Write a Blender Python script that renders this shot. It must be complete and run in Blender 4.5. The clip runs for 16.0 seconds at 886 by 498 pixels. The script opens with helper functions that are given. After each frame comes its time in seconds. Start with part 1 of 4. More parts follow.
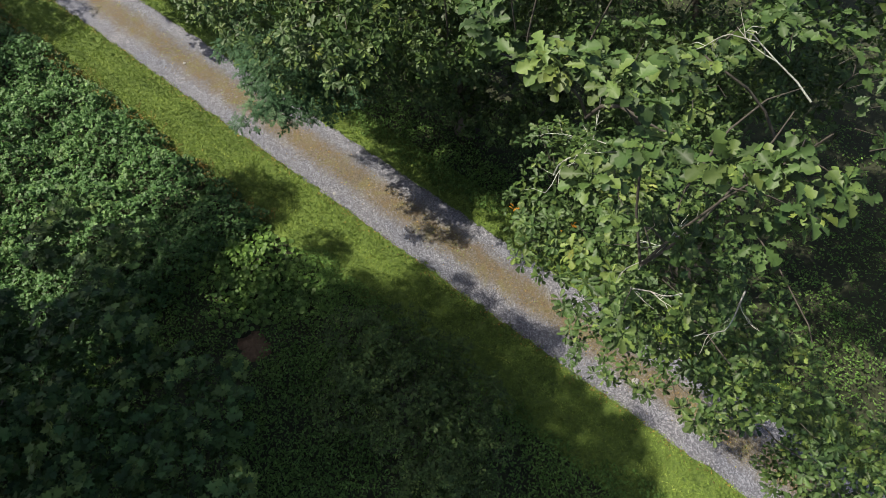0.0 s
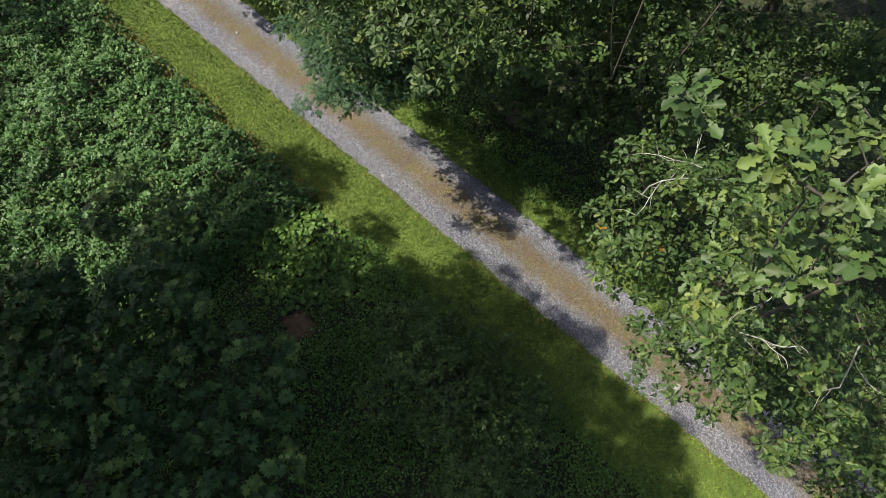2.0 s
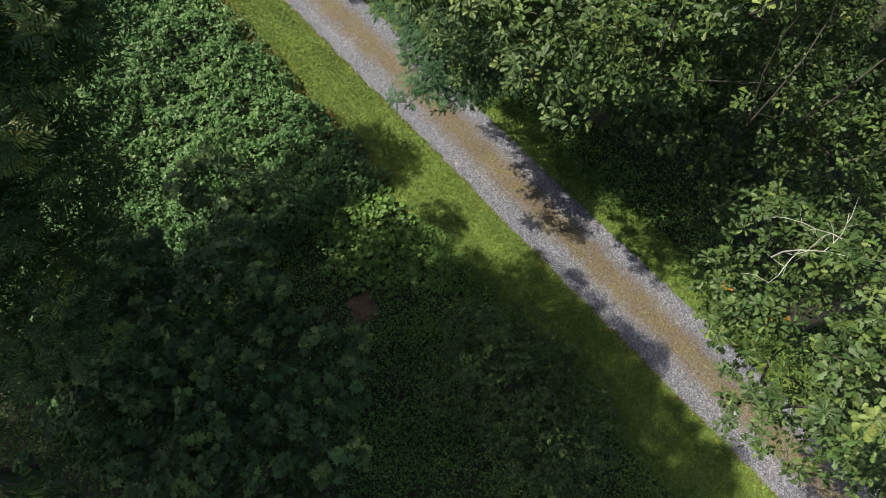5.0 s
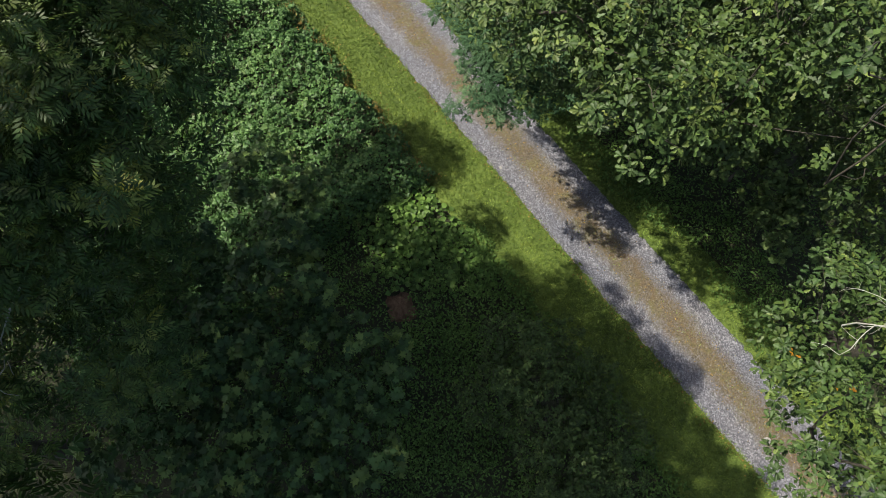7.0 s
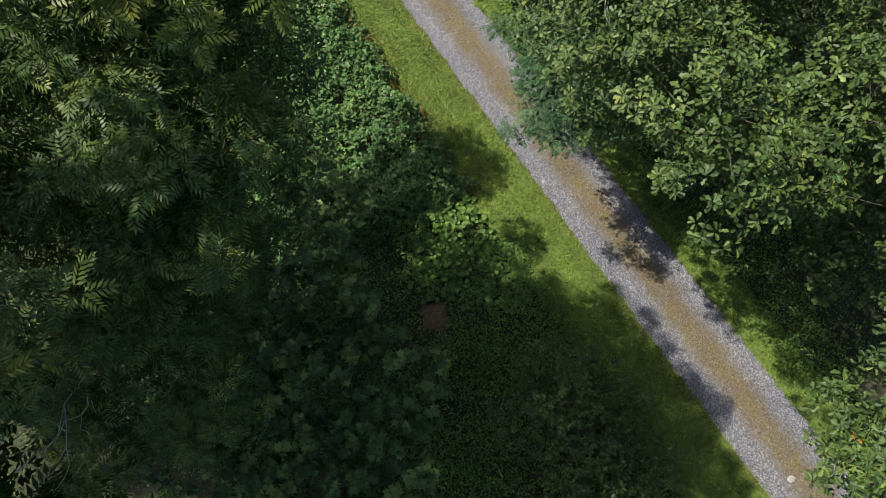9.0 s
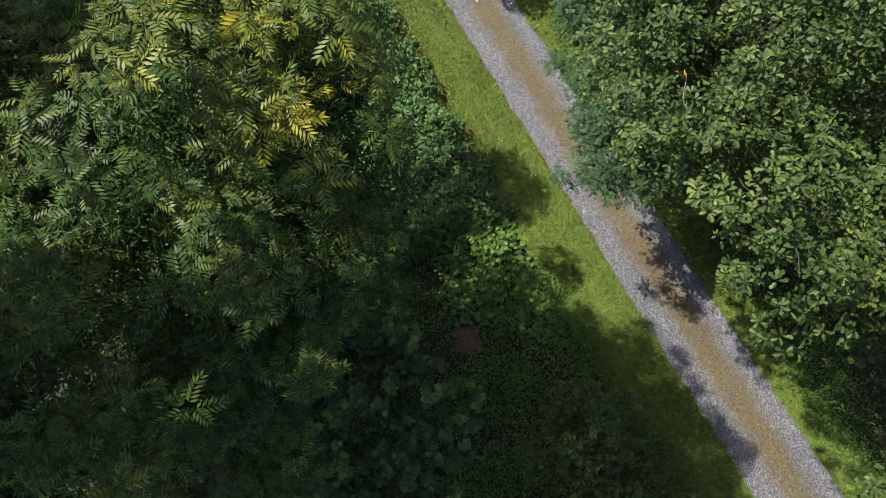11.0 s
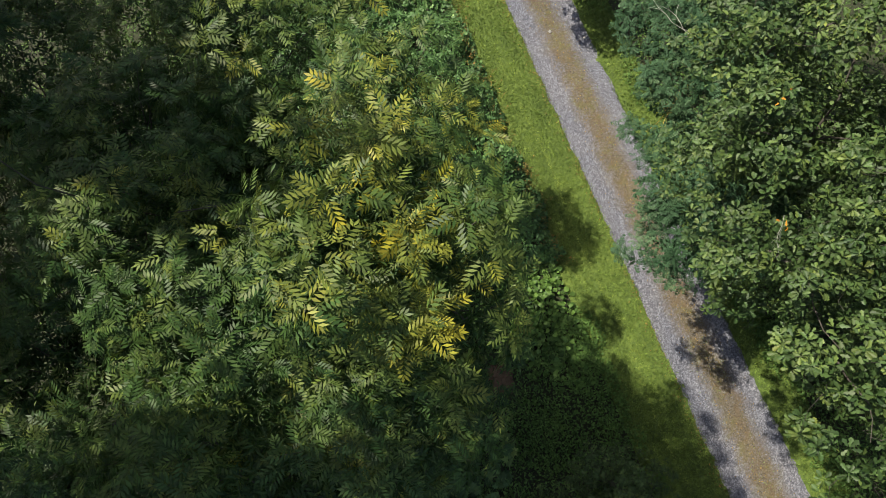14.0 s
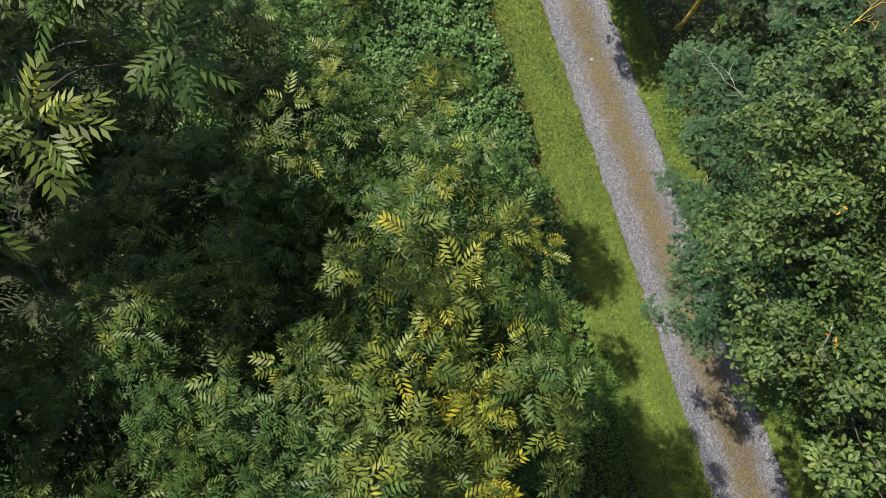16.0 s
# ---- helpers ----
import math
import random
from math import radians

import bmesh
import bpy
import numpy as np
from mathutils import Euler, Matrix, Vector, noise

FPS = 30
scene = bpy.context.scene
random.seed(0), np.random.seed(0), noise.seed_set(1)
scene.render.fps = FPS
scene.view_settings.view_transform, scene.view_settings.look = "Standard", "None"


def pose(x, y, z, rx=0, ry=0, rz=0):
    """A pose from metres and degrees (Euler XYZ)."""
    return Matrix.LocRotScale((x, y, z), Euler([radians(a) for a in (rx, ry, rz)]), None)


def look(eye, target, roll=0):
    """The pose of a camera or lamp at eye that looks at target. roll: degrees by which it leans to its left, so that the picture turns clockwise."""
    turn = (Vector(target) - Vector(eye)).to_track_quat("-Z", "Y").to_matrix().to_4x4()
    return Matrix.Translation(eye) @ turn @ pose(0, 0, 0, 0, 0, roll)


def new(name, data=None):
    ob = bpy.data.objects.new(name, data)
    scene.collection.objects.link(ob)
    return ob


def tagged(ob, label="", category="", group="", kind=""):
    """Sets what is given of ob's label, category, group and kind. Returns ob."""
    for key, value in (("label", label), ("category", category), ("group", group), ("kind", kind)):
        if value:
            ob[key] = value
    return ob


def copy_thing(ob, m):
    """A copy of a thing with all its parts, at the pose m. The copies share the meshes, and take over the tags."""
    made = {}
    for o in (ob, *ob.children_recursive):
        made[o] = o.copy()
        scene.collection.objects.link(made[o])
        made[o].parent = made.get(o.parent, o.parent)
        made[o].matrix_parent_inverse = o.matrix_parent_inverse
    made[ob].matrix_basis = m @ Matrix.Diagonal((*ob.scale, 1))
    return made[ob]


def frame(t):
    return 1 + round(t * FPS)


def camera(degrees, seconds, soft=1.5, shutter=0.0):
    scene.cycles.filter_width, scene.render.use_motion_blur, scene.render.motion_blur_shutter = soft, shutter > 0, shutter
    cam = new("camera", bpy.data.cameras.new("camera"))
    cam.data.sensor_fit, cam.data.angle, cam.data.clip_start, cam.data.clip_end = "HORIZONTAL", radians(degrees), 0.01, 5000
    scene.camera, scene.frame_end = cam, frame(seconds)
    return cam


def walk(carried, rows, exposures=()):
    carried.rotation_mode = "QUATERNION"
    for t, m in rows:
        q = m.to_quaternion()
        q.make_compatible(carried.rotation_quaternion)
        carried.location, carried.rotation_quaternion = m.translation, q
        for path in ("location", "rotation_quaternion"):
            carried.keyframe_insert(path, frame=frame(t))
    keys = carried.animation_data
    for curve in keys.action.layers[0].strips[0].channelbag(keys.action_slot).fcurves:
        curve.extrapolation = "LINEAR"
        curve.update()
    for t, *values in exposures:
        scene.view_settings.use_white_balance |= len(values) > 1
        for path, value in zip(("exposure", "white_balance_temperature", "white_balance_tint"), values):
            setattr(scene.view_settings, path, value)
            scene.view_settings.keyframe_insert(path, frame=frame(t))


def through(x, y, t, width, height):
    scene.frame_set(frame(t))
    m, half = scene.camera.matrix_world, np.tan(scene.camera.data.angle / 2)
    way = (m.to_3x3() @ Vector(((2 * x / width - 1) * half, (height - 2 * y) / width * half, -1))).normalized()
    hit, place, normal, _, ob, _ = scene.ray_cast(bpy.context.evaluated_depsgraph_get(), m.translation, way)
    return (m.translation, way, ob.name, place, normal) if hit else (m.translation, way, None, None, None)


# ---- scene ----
cam = camera(74.28, 16.0, soft=0.7)
PATH = [
    (0, look((-7.257, -9.455, 15.927), (-3.407, -6.369, 7.229), -0.08)),
    (0.5, look((-7.292, -9.209, 15.984), (-3.578, -6.135, 7.223), -0.01)),
    (1, look((-7.334, -8.957, 16.038), (-3.758, -5.892, 7.216), 0.07)),
    (1.5, look((-7.369, -8.720, 16.079), (-3.923, -5.662, 7.204), 0.07)),
    (2, look((-7.424, -8.484, 16.121), (-4.109, -5.428, 7.195), 0.11)),
    (2.5, look((-7.471, -8.272, 16.173), (-4.283, -5.221, 7.199), 0.12)),
    (3, look((-7.528, -8.032, 16.224), (-4.470, -4.988, 7.203), 0.16)),
    (3.5, look((-7.594, -7.793, 16.264), (-4.650, -4.753, 7.203), 0.18)),
    (4, look((-7.648, -7.523, 16.319), (-4.832, -4.493, 7.214), 0.20)),
    (6.5, look((-7.627, -6.231, 16.780), (-5.479, -3.361, 7.445), -0.71)),
    (7, look((-7.665, -5.933, 16.877), (-5.624, -3.097, 7.508), -0.69)),
    (7.5, look((-7.699, -5.639, 16.959), (-5.757, -2.839, 7.557), -0.64)),
    (8, look((-7.723, -5.347, 17.039), (-5.882, -2.588, 7.606), -0.54)),
    (8.5, look((-7.735, -5.062, 17.134), (-5.991, -2.343, 7.670), -0.52)),
    (11, look((-7.750, -3.302, 17.820), (-6.495, -0.806, 8.218), -0.99)),
    (11.5, look((-7.775, -2.949, 17.942), (-6.594, -0.496, 8.320), -0.80)),
    (12, look((-7.802, -2.575, 18.071), (-6.697, -0.174, 8.427), -0.57)),
    (12.5, look((-7.813, -2.226, 18.184), (-6.786, 0.108, 8.514), -0.33)),
    (13, look((-7.824, -1.860, 18.294), (-6.875, 0.403, 8.600), -0.13)),
    (13.5, look((-7.829, -1.513, 18.364), (-6.952, 0.687, 8.648), 0.04)),
    (14, look((-7.842, -1.141, 18.423), (-7.036, 1.001, 8.688), 0.17)),
    (14.5, look((-7.854, -0.797, 18.463), (-7.108, 1.292, 8.712), 0.36)),
    (15, look((-7.857, -0.418, 18.510), (-7.169, 1.605, 8.741), 0.72)),
    (15.5, look((-7.853, -0.056, 18.556), (-7.221, 1.905, 8.771), 1.02)),
    (16, look((-7.864, 0.334, 18.597), (-7.293, 2.227, 8.794), 1.20)),
]
walk(cam, PATH)

# ---- light ----
SUN_WAY = Vector((-0.47, 0.585, 1.0)).normalized()
sky_world = bpy.data.worlds.new("sky")
scene.world = sky_world
sky_world.use_nodes = True
wn = sky_world.node_tree.nodes
sky = wn.new("ShaderNodeTexSky")
sky.sky_type = "NISHITA"
sky.sun_disc = False
sky.dust_density, sky.ozone_density = 3.0, 0.6
sky.sun_elevation = math.asin(SUN_WAY.z)
sky.sun_rotation = math.atan2(SUN_WAY.x, SUN_WAY.y)
wn["Background"].inputs["Strength"].default_value = 0.090
sky_world.node_tree.links.new(sky.outputs["Color"], wn["Background"].inputs["Color"])
sun_data = bpy.data.lights.new("sun", "SUN")
sun_data.energy, sun_data.angle, sun_data.color = 5.0, radians(0.55), (1.0, 0.93, 0.78)
sun = new("sun", sun_data)
sun.matrix_world = look(SUN_WAY * 60, (0, 0, 0))
scene.view_settings.exposure = 0.69

# ---- materials ----
RNG = np.random.default_rng(7)


def nodes_of(name, rough=0.7):
    m = bpy.data.materials.new(name)
    m.use_nodes = True
    n, l = m.node_tree.nodes, m.node_tree.links
    b = n["Principled BSDF"]
    b.inputs["Roughness"].default_value = rough
    return m, n, l, b


def ramp(n, stops):
    r = n.new("ShaderNodeValToRGB")
    e = r.color_ramp.elements
    while len(e) < len(stops):
        e.new(0.5)
    for k, (p, c) in zip(e, stops):
        k.position, k.color = p, (*c, 1)
    return r


def noise_node(n, l, scale, detail=4, rough=0.6, vector=None):
    t = n.new("ShaderNodeTexNoise")
    t.inputs["Scale"].default_value, t.inputs["Detail"].default_value, t.inputs["Roughness"].default_value = scale, detail, rough
    if vector is not None:
        l.new(vector, t.inputs["Vector"])
    return t


def mix_colour(n, l, fac, a, b, blend="MIX"):
    x = n.new("ShaderNodeMix")
    x.data_type, x.blend_type = "RGBA", blend
    for sock, v in ((x.inputs[0], fac), (x.inputs[6], a), (x.inputs[7], b)):
        if isinstance(v, (int, float)):
            sock.default_value = v
        elif isinstance(v, tuple):
            sock.default_value = (*v, 1)
        else:
            l.new(v, sock)
    return x.outputs[2]


def math_node(n, l, op, a, b=0.0, clamp=False):
    x = n.new("ShaderNodeMath")
    x.operation, x.use_clamp = op, clamp
    for sock, v in zip(x.inputs, (a, b)):
        if isinstance(v, (int, float)):
            sock.default_value = v
        else:
            l.new(v, sock)
    return x.outputs[0]


def bump(n, l, b, height, strength, distance):
    k = n.new("ShaderNodeBump")
    k.inputs["Strength"].default_value, k.inputs["Distance"].default_value = strength, distance
    l.new(height, k.inputs["Height"])
    l.new(k.outputs["Normal"], b.inputs["Normal"])


def leaf_material(name, stops, gloss=0.55, through=0.16, tone=(0.55, 0.75, 0.12), patch=1.3, spec=0.25, sat=1.0, spread=0.9):
    """A leaf: its colour varies leaf by leaf (attribute shade) and in patches through the crown; light also comes through it."""
    m, n, l, b = nodes_of(name, gloss)
    at = n.new("ShaderNodeAttribute")
    at.attribute_name = "shade"
    geo = n.new("ShaderNodeNewGeometry")
    pos = n.new("ShaderNodeTexCoord").outputs["Object"]
    big = noise_node(n, l, patch, 2, 0.5, pos)
    f = math_node(n, l, "MULTIPLY_ADD", at.outputs["Fac"], 0.72)
    n[f.node.name].inputs[2].default_value = -0.22
    f2 = math_node(n, l, "ADD", f, math_node(n, l, "MULTIPLY", big.outputs["Fac"], 0.55), True)
    r = ramp(n, stops)
    l.new(f2, r.inputs["Fac"])
    isl = math_node(n, l, "MULTIPLY_ADD", geo.outputs["Random Per Island"], spread)
    n[isl.node.name].inputs[2].default_value = 1.05 - 0.5 * spread
    h = n.new("ShaderNodeHueSaturation")
    h.inputs["Saturation"].default_value = sat
    l.new(isl, h.inputs["Value"])
    l.new(r.outputs["Color"], h.inputs["Color"])
    fine = noise_node(n, l, 60, 3, 0.6, pos)
    col = mix_colour(n, l, math_node(n, l, "MULTIPLY", fine.outputs["Fac"], 0.35), h.outputs["Color"], (0.02, 0.035, 0.01), "MIX")
    l.new(col, b.inputs["Base Color"])
    b.inputs["Specular IOR Level"].default_value = spec
    t = n.new("ShaderNodeBsdfTranslucent")
    tc = mix_colour(n, l, 0.45, col, tone, "MULTIPLY")
    tc2 = mix_colour(n, l, 0.5, tc, col)
    l.new(tc2, t.inputs["Color"])
    s = n.new("ShaderNodeMixShader")
    s.inputs[0].default_value = through
    l.new(b.outputs[0], s.inputs[1])
    l.new(t.outputs[0], s.inputs[2])
    l.new(s.outputs[0], n["Material Output"].inputs["Surface"])
    return m


OAK_LEAF = leaf_material("oak_leaf", [(0.0, (0.022, 0.050, 0.016)), (0.40, (0.056, 0.098, 0.026)), (0.72, (0.132, 0.176, 0.040)), (0.92, (0.22, 0.225, 0.040)), (1.0, (0.33, 0.21, 0.03))], 0.52, spec=0.3)
ASH_LEAF = leaf_material("ash_leaf", [(0.0, (0.020, 0.056, 0.016)), (0.4, (0.052, 0.104, 0.024)), (0.68, (0.132, 0.178, 0.036)), (0.88, (0.26, 0.272, 0.036)), (1.0, (0.43, 0.36, 0.025))], 0.5, 0.34, (0.78, 0.85, 0.14), spec=0.3)
ROWAN_LEAF = leaf_material("rowan_leaf", [(0.0, (0.022, 0.058, 0.028)), (0.5, (0.055, 0.112, 0.054)), (0.9, (0.120, 0.185, 0.092)), (1.0, (0.20, 0.22, 0.07))], 0.6, 0.2, (0.5, 0.75, 0.3), 1.3, 0.15)
SYCAMORE_LEAF = leaf_material("sycamore_leaf", [(0.0, (0.036, 0.078, 0.026)), (0.45, (0.074, 0.136, 0.040)), (0.8, (0.17, 0.24, 0.060)), (1.0, (0.30, 0.36, 0.08))], 0.5)
THORN_LEAF = leaf_material("thorn_leaf", [(0.0, (0.034, 0.062, 0.022)), (0.5, (0.076, 0.124, 0.036)), (0.8, (0.15, 0.20, 0.055)), (1.0, (0.25, 0.30, 0.08))], 0.55, 0.2)
BRAMBLE_LEAF = leaf_material("bramble_leaf", [(0.0, (0.038, 0.092, 0.032)), (0.45, (0.094, 0.190, 0.058)), (0.8, (0.172, 0.285, 0.082)), (1.0, (0.29, 0.37, 0.10))], 0.48, 0.22, (0.5, 0.8, 0.15), 0.6)
DOCK_LEAF = leaf_material("butterbur_leaf", [(0.0, (0.07, 0.145, 0.032)), (0.5, (0.145, 0.245, 0.052)), (1.0, (0.25, 0.345, 0.08))], 0.5, 0.3)
COVER_LEAF = leaf_material("cover_leaf", [(0.0, (0.062, 0.126, 0.032)), (0.5, (0.120, 0.210, 0.052)), (1.0, (0.20, 0.29, 0.07))], 0.6, 0.28, (0.5, 0.8, 0.15), 0.5, 0.15)
GRASS_BLADE = leaf_material("grass_blade", [(0.0, (0.052, 0.096, 0.014)), (0.5, (0.170, 0.258, 0.027)), (0.85, (0.31, 0.39, 0.055)), (1.0, (0.50, 0.50, 0.18))], 0.6, 0.04, (0.6, 0.8, 0.1), 0.7, 0.25, 0.92, 0.6)
LITTER_LEAF = leaf_material("litter_leaf", [(0.0, (0.10, 0.07, 0.025)), (0.4, (0.21, 0.14, 0.04)), (0.8, (0.34, 0.22, 0.055)), (1.0, (0.46, 0.38, 0.18))], 0.7, 0.1, (0.8, 0.6, 0.2))
ORANGE_LEAF = leaf_material("orange_leaf", [(0.0, (0.45, 0.16, 0.02)), (1.0, (0.62, 0.33, 0.03))], 0.6, 0.3, (0.9, 0.5, 0.1))


def bark_material(name, dark, light, lichen, amount):
    m, n, l, b = nodes_of(name, 0.85)
    pos = n.new("ShaderNodeTexCoord").outputs["Object"]
    a = noise_node(n, l, 22, 6, 0.7, pos)
    c = noise_node(n, l, 3.5, 3, 0.6, pos)
    r = ramp(n, [(0.3, dark), (0.7, light)])
    l.new(a.outputs["Fac"], r.inputs["Fac"])
    rr = ramp(n, [(1 - amount - 0.08, (0, 0, 0)), (1 - amount + 0.08, (1, 1, 1))])
    l.new(c.outputs["Fac"], rr.inputs["Fac"])
    l.new(mix_colour(n, l, rr.outputs["Color"], r.outputs["Color"], lichen), b.inputs["Base Color"])
    bump(n, l, b, a.outputs["Fac"], 0.7, 0.02)
    return m


BARK = bark_material("bark", (0.024, 0.021, 0.016), (0.075, 0.066, 0.052), (0.13, 0.135, 0.10), 0.3)
DEAD_BARK = bark_material("dead_bark", (0.14, 0.135, 0.12), (0.34, 0.33, 0.30), (0.38, 0.40, 0.34), 0.5)
LICHEN_BARK = bark_material("lichen_bark", (0.20, 0.16, 0.06), (0.42, 0.34, 0.12), (0.62, 0.42, 0.06), 0.5)


def road_material():
    m, n, l, b = nodes_of("gravel", 0.9)
    pos = n.new("ShaderNodeTexCoord").outputs["Object"]
    xyz = n.new("ShaderNodeSeparateXYZ")
    l.new(pos, xyz.inputs[0])
    wob = noise_node(n, l, 1.4, 4, 0.65, pos)
    fine = noise_node(n, l, 11, 6, 0.85, pos)
    vor = n.new("ShaderNodeTexVoronoi")
    vor.inputs["Scale"].default_value = 32
    l.new(pos, vor.inputs["Vector"])
    grey = ramp(n, [(0.0, (0.040, 0.043, 0.056)), (0.5, (0.110, 0.116, 0.142)), (1.0, (0.285, 0.295, 0.340))])
    l.new(vor.outputs["Color"], grey.inputs["Fac"])
    grit = noise_node(n, l, 24, 4, 0.8, pos)
    speck = math_node(n, l, "ADD", math_node(n, l, "MULTIPLY", fine.outputs["Fac"], 0.5), math_node(n, l, "MULTIPLY", grit.outputs["Fac"], 0.5))
    mid = ramp(n, [(0.40, (0.020, 0.018, 0.014)), (0.455, (0.070, 0.058, 0.036)), (0.50, (0.118, 0.092, 0.046)), (0.535, (0.092, 0.090, 0.094)), (0.60, (0.25, 0.235, 0.20))])
    l.new(speck, mid.inputs["Fac"])
    # the strip between the wheel tracks, with a ragged edge
    away = math_node(n, l, "ABSOLUTE", math_node(n, l, "SUBTRACT", xyz.outputs[0], 0.14))
    edge = math_node(n, l, "ADD", away, math_node(n, l, "MULTIPLY", math_node(n, l, "SUBTRACT", wob.outputs["Fac"], 0.5), 0.75))
    edge2 = math_node(n, l, "ADD", edge, math_node(n, l, "MULTIPLY", math_node(n, l, "SUBTRACT", fine.outputs["Fac"], 0.5), 0.7))
    k = n.new("ShaderNodeMapRange")
    k.inputs["From Min"].default_value, k.inputs["From Max"].default_value = 0.20, 0.66
    k.inputs["To Min"].default_value, k.inputs["To Max"].default_value = 0.95, 0.04
    l.new(edge2, k.inputs["Value"])
    moss = noise_node(n, l, 2.6, 5, 0.7, pos)
    mossy = ramp(n, [(0.44, (0, 0, 0)), (0.60, (0.75, 0.75, 0.75))])
    l.new(moss.outputs["Fac"], mossy.inputs["Fac"])
    green = noise_node(n, l, 1.1, 4, 0.7, pos)
    greens = ramp(n, [(0.44, (0.135, 0.090, 0.036)), (0.56, (0.120, 0.118, 0.026))])
    l.new(green.outputs["Fac"], greens.inputs["Fac"])
    tuft = mix_colour(n, l, math_node(n, l, "MULTIPLY", math_node(n, l, "SUBTRACT", 0.56, speck), 5.0, True), greens.outputs["Color"], (0.05, 0.036, 0.018))
    strip = mix_colour(n, l, mossy.outputs["Color"], mid.outputs["Color"], tuft)
    base = mix_colour(n, l, k.outputs[0], grey.outputs["Color"], strip)
    big = noise_node(n, l, 0.55, 3, 0.6, pos)
    rb = ramp(n, [(0.3, (0.84, 0.84, 0.88)), (0.7, (1.10, 1.03, 0.97))])
    l.new(big.outputs["Fac"], rb.inputs["Fac"])
    l.new(mix_colour(n, l, 1.0, base, rb.outputs["Color"], "MULTIPLY"), b.inputs["Base Color"])
    bump(n, l, b, vor.outputs["Distance"], 0.6, 0.02)
    return m


def earth_material(name, stops, scale=6.0):
    m, n, l, b = nodes_of(name, 0.95)
    pos = n.new("ShaderNodeTexCoord").outputs["Object"]
    a = noise_node(n, l, scale, 6, 0.7, pos)
    c = noise_node(n, l, 0.35, 3, 0.5, pos)
    r = ramp(n, stops)
    l.new(math_node(n, l, "ADD", math_node(n, l, "MULTIPLY", a.outputs["Fac"], 0.7), math_node(n, l, "MULTIPLY", c.outputs["Fac"], 0.3)), r.inputs["Fac"])
    l.new(r.outputs["Color"], b.inputs["Base Color"])
    bump(n, l, b, a.outputs["Fac"], 0.8, 0.05)
    return m


ROAD = road_material()
EARTH = earth_material("woodland_earth", [(0.3, (0.014, 0.016, 0.008)), (0.5, (0.026, 0.030, 0.012)), (0.7, (0.036, 0.050, 0.016))])
SOIL = earth_material("bare_soil", [(0.3, (0.060, 0.036, 0.020)), (0.5, (0.115, 0.070, 0.040)), (0.7, (0.17, 0.115, 0.07))], 12)
TURF = earth_material("turf", [(0.32, (0.034, 0.058, 0.014)), (0.5, (0.080, 0.122, 0.019)), (0.68, (0.140, 0.182, 0.032))], 9)
STONE = earth_material("pale_stone", [(0.3, (0.20, 0.195, 0.185)), (0.7, (0.36, 0.35, 0.33))], 20)
PEBBLE = leaf_material("pebble", [(0.0, (0.05, 0.052, 0.064)), (0.5, (0.122, 0.127, 0.152)), (1.0, (0.33, 0.335, 0.375))], 0.85, 0.0, (1, 1, 1), 2.0, 0.3)

# ---- helpers of the build ----


def put(name, mesh, material, parent=None, label=""):
    mesh.materials.append(material)
    ob = new(name, mesh)
    if parent is not None:
        ob.parent = parent
    if label:
        ob["label"] = label
    return ob


def part(name, bm, material, parent, label=""):
    mesh = bpy.data.meshes.new(name)
    bm.to_mesh(mesh)
    bm.free()
    return put(name, mesh, material, parent, label)


def mesh_from(name, verts, tris, shade=None, smooth=False):
    """A triangle mesh from arrays, quickly; shade is one number a vertex."""
    me = bpy.data.meshes.new(name)
    nv, nf = len(verts), len(tris)
    me.vertices.add(nv)
    me.vertices.foreach_set("co", np.ascontiguousarray(verts, np.float32).ravel())
    me.loops.add(nf * 3)
    me.loops.foreach_set("vertex_index", np.ascontiguousarray(tris, np.int32).ravel())
    me.polygons.add(nf)
    me.polygons.foreach_set("loop_start", np.arange(0, nf * 3, 3, dtype=np.int32))
    if shade is not None:
        at = me.attributes.new("shade", "FLOAT", "POINT")
        at.data.foreach_set("value", np.ascontiguousarray(shade, np.float32))
    if smooth:
        me.polygons.foreach_set("use_smooth", np.ones(nf, bool))
    me.update(calc_edges=True)
    return me


def unit(a):
    return a / np.maximum(np.linalg.norm(a, axis=-1, keepdims=True), 1e-9)


def fan_leaf(half, centre=0.5, fold=0.10, droop=0.12):
    """A leaf from half its outline, (width, length) up to the tip, as a fan about the midrib; folded along it and bent down."""
    right = [(w, y) for w, y in half]
    left = [(-w, y) for w, y in half[::-1] if w > 0.001]
    ring = np.array(right + left)
    pts = np.vstack([[(0.0, centre)], ring])
    z = fold * np.abs(pts[:, 0]) * 2 - droop * pts[:, 1] ** 2
    v = np.column_stack([pts, z])
    k = len(ring)
    f = np.array([(0, 1 + i, 1 + (i + 1) % k) for i in range(k)])
    return v, f


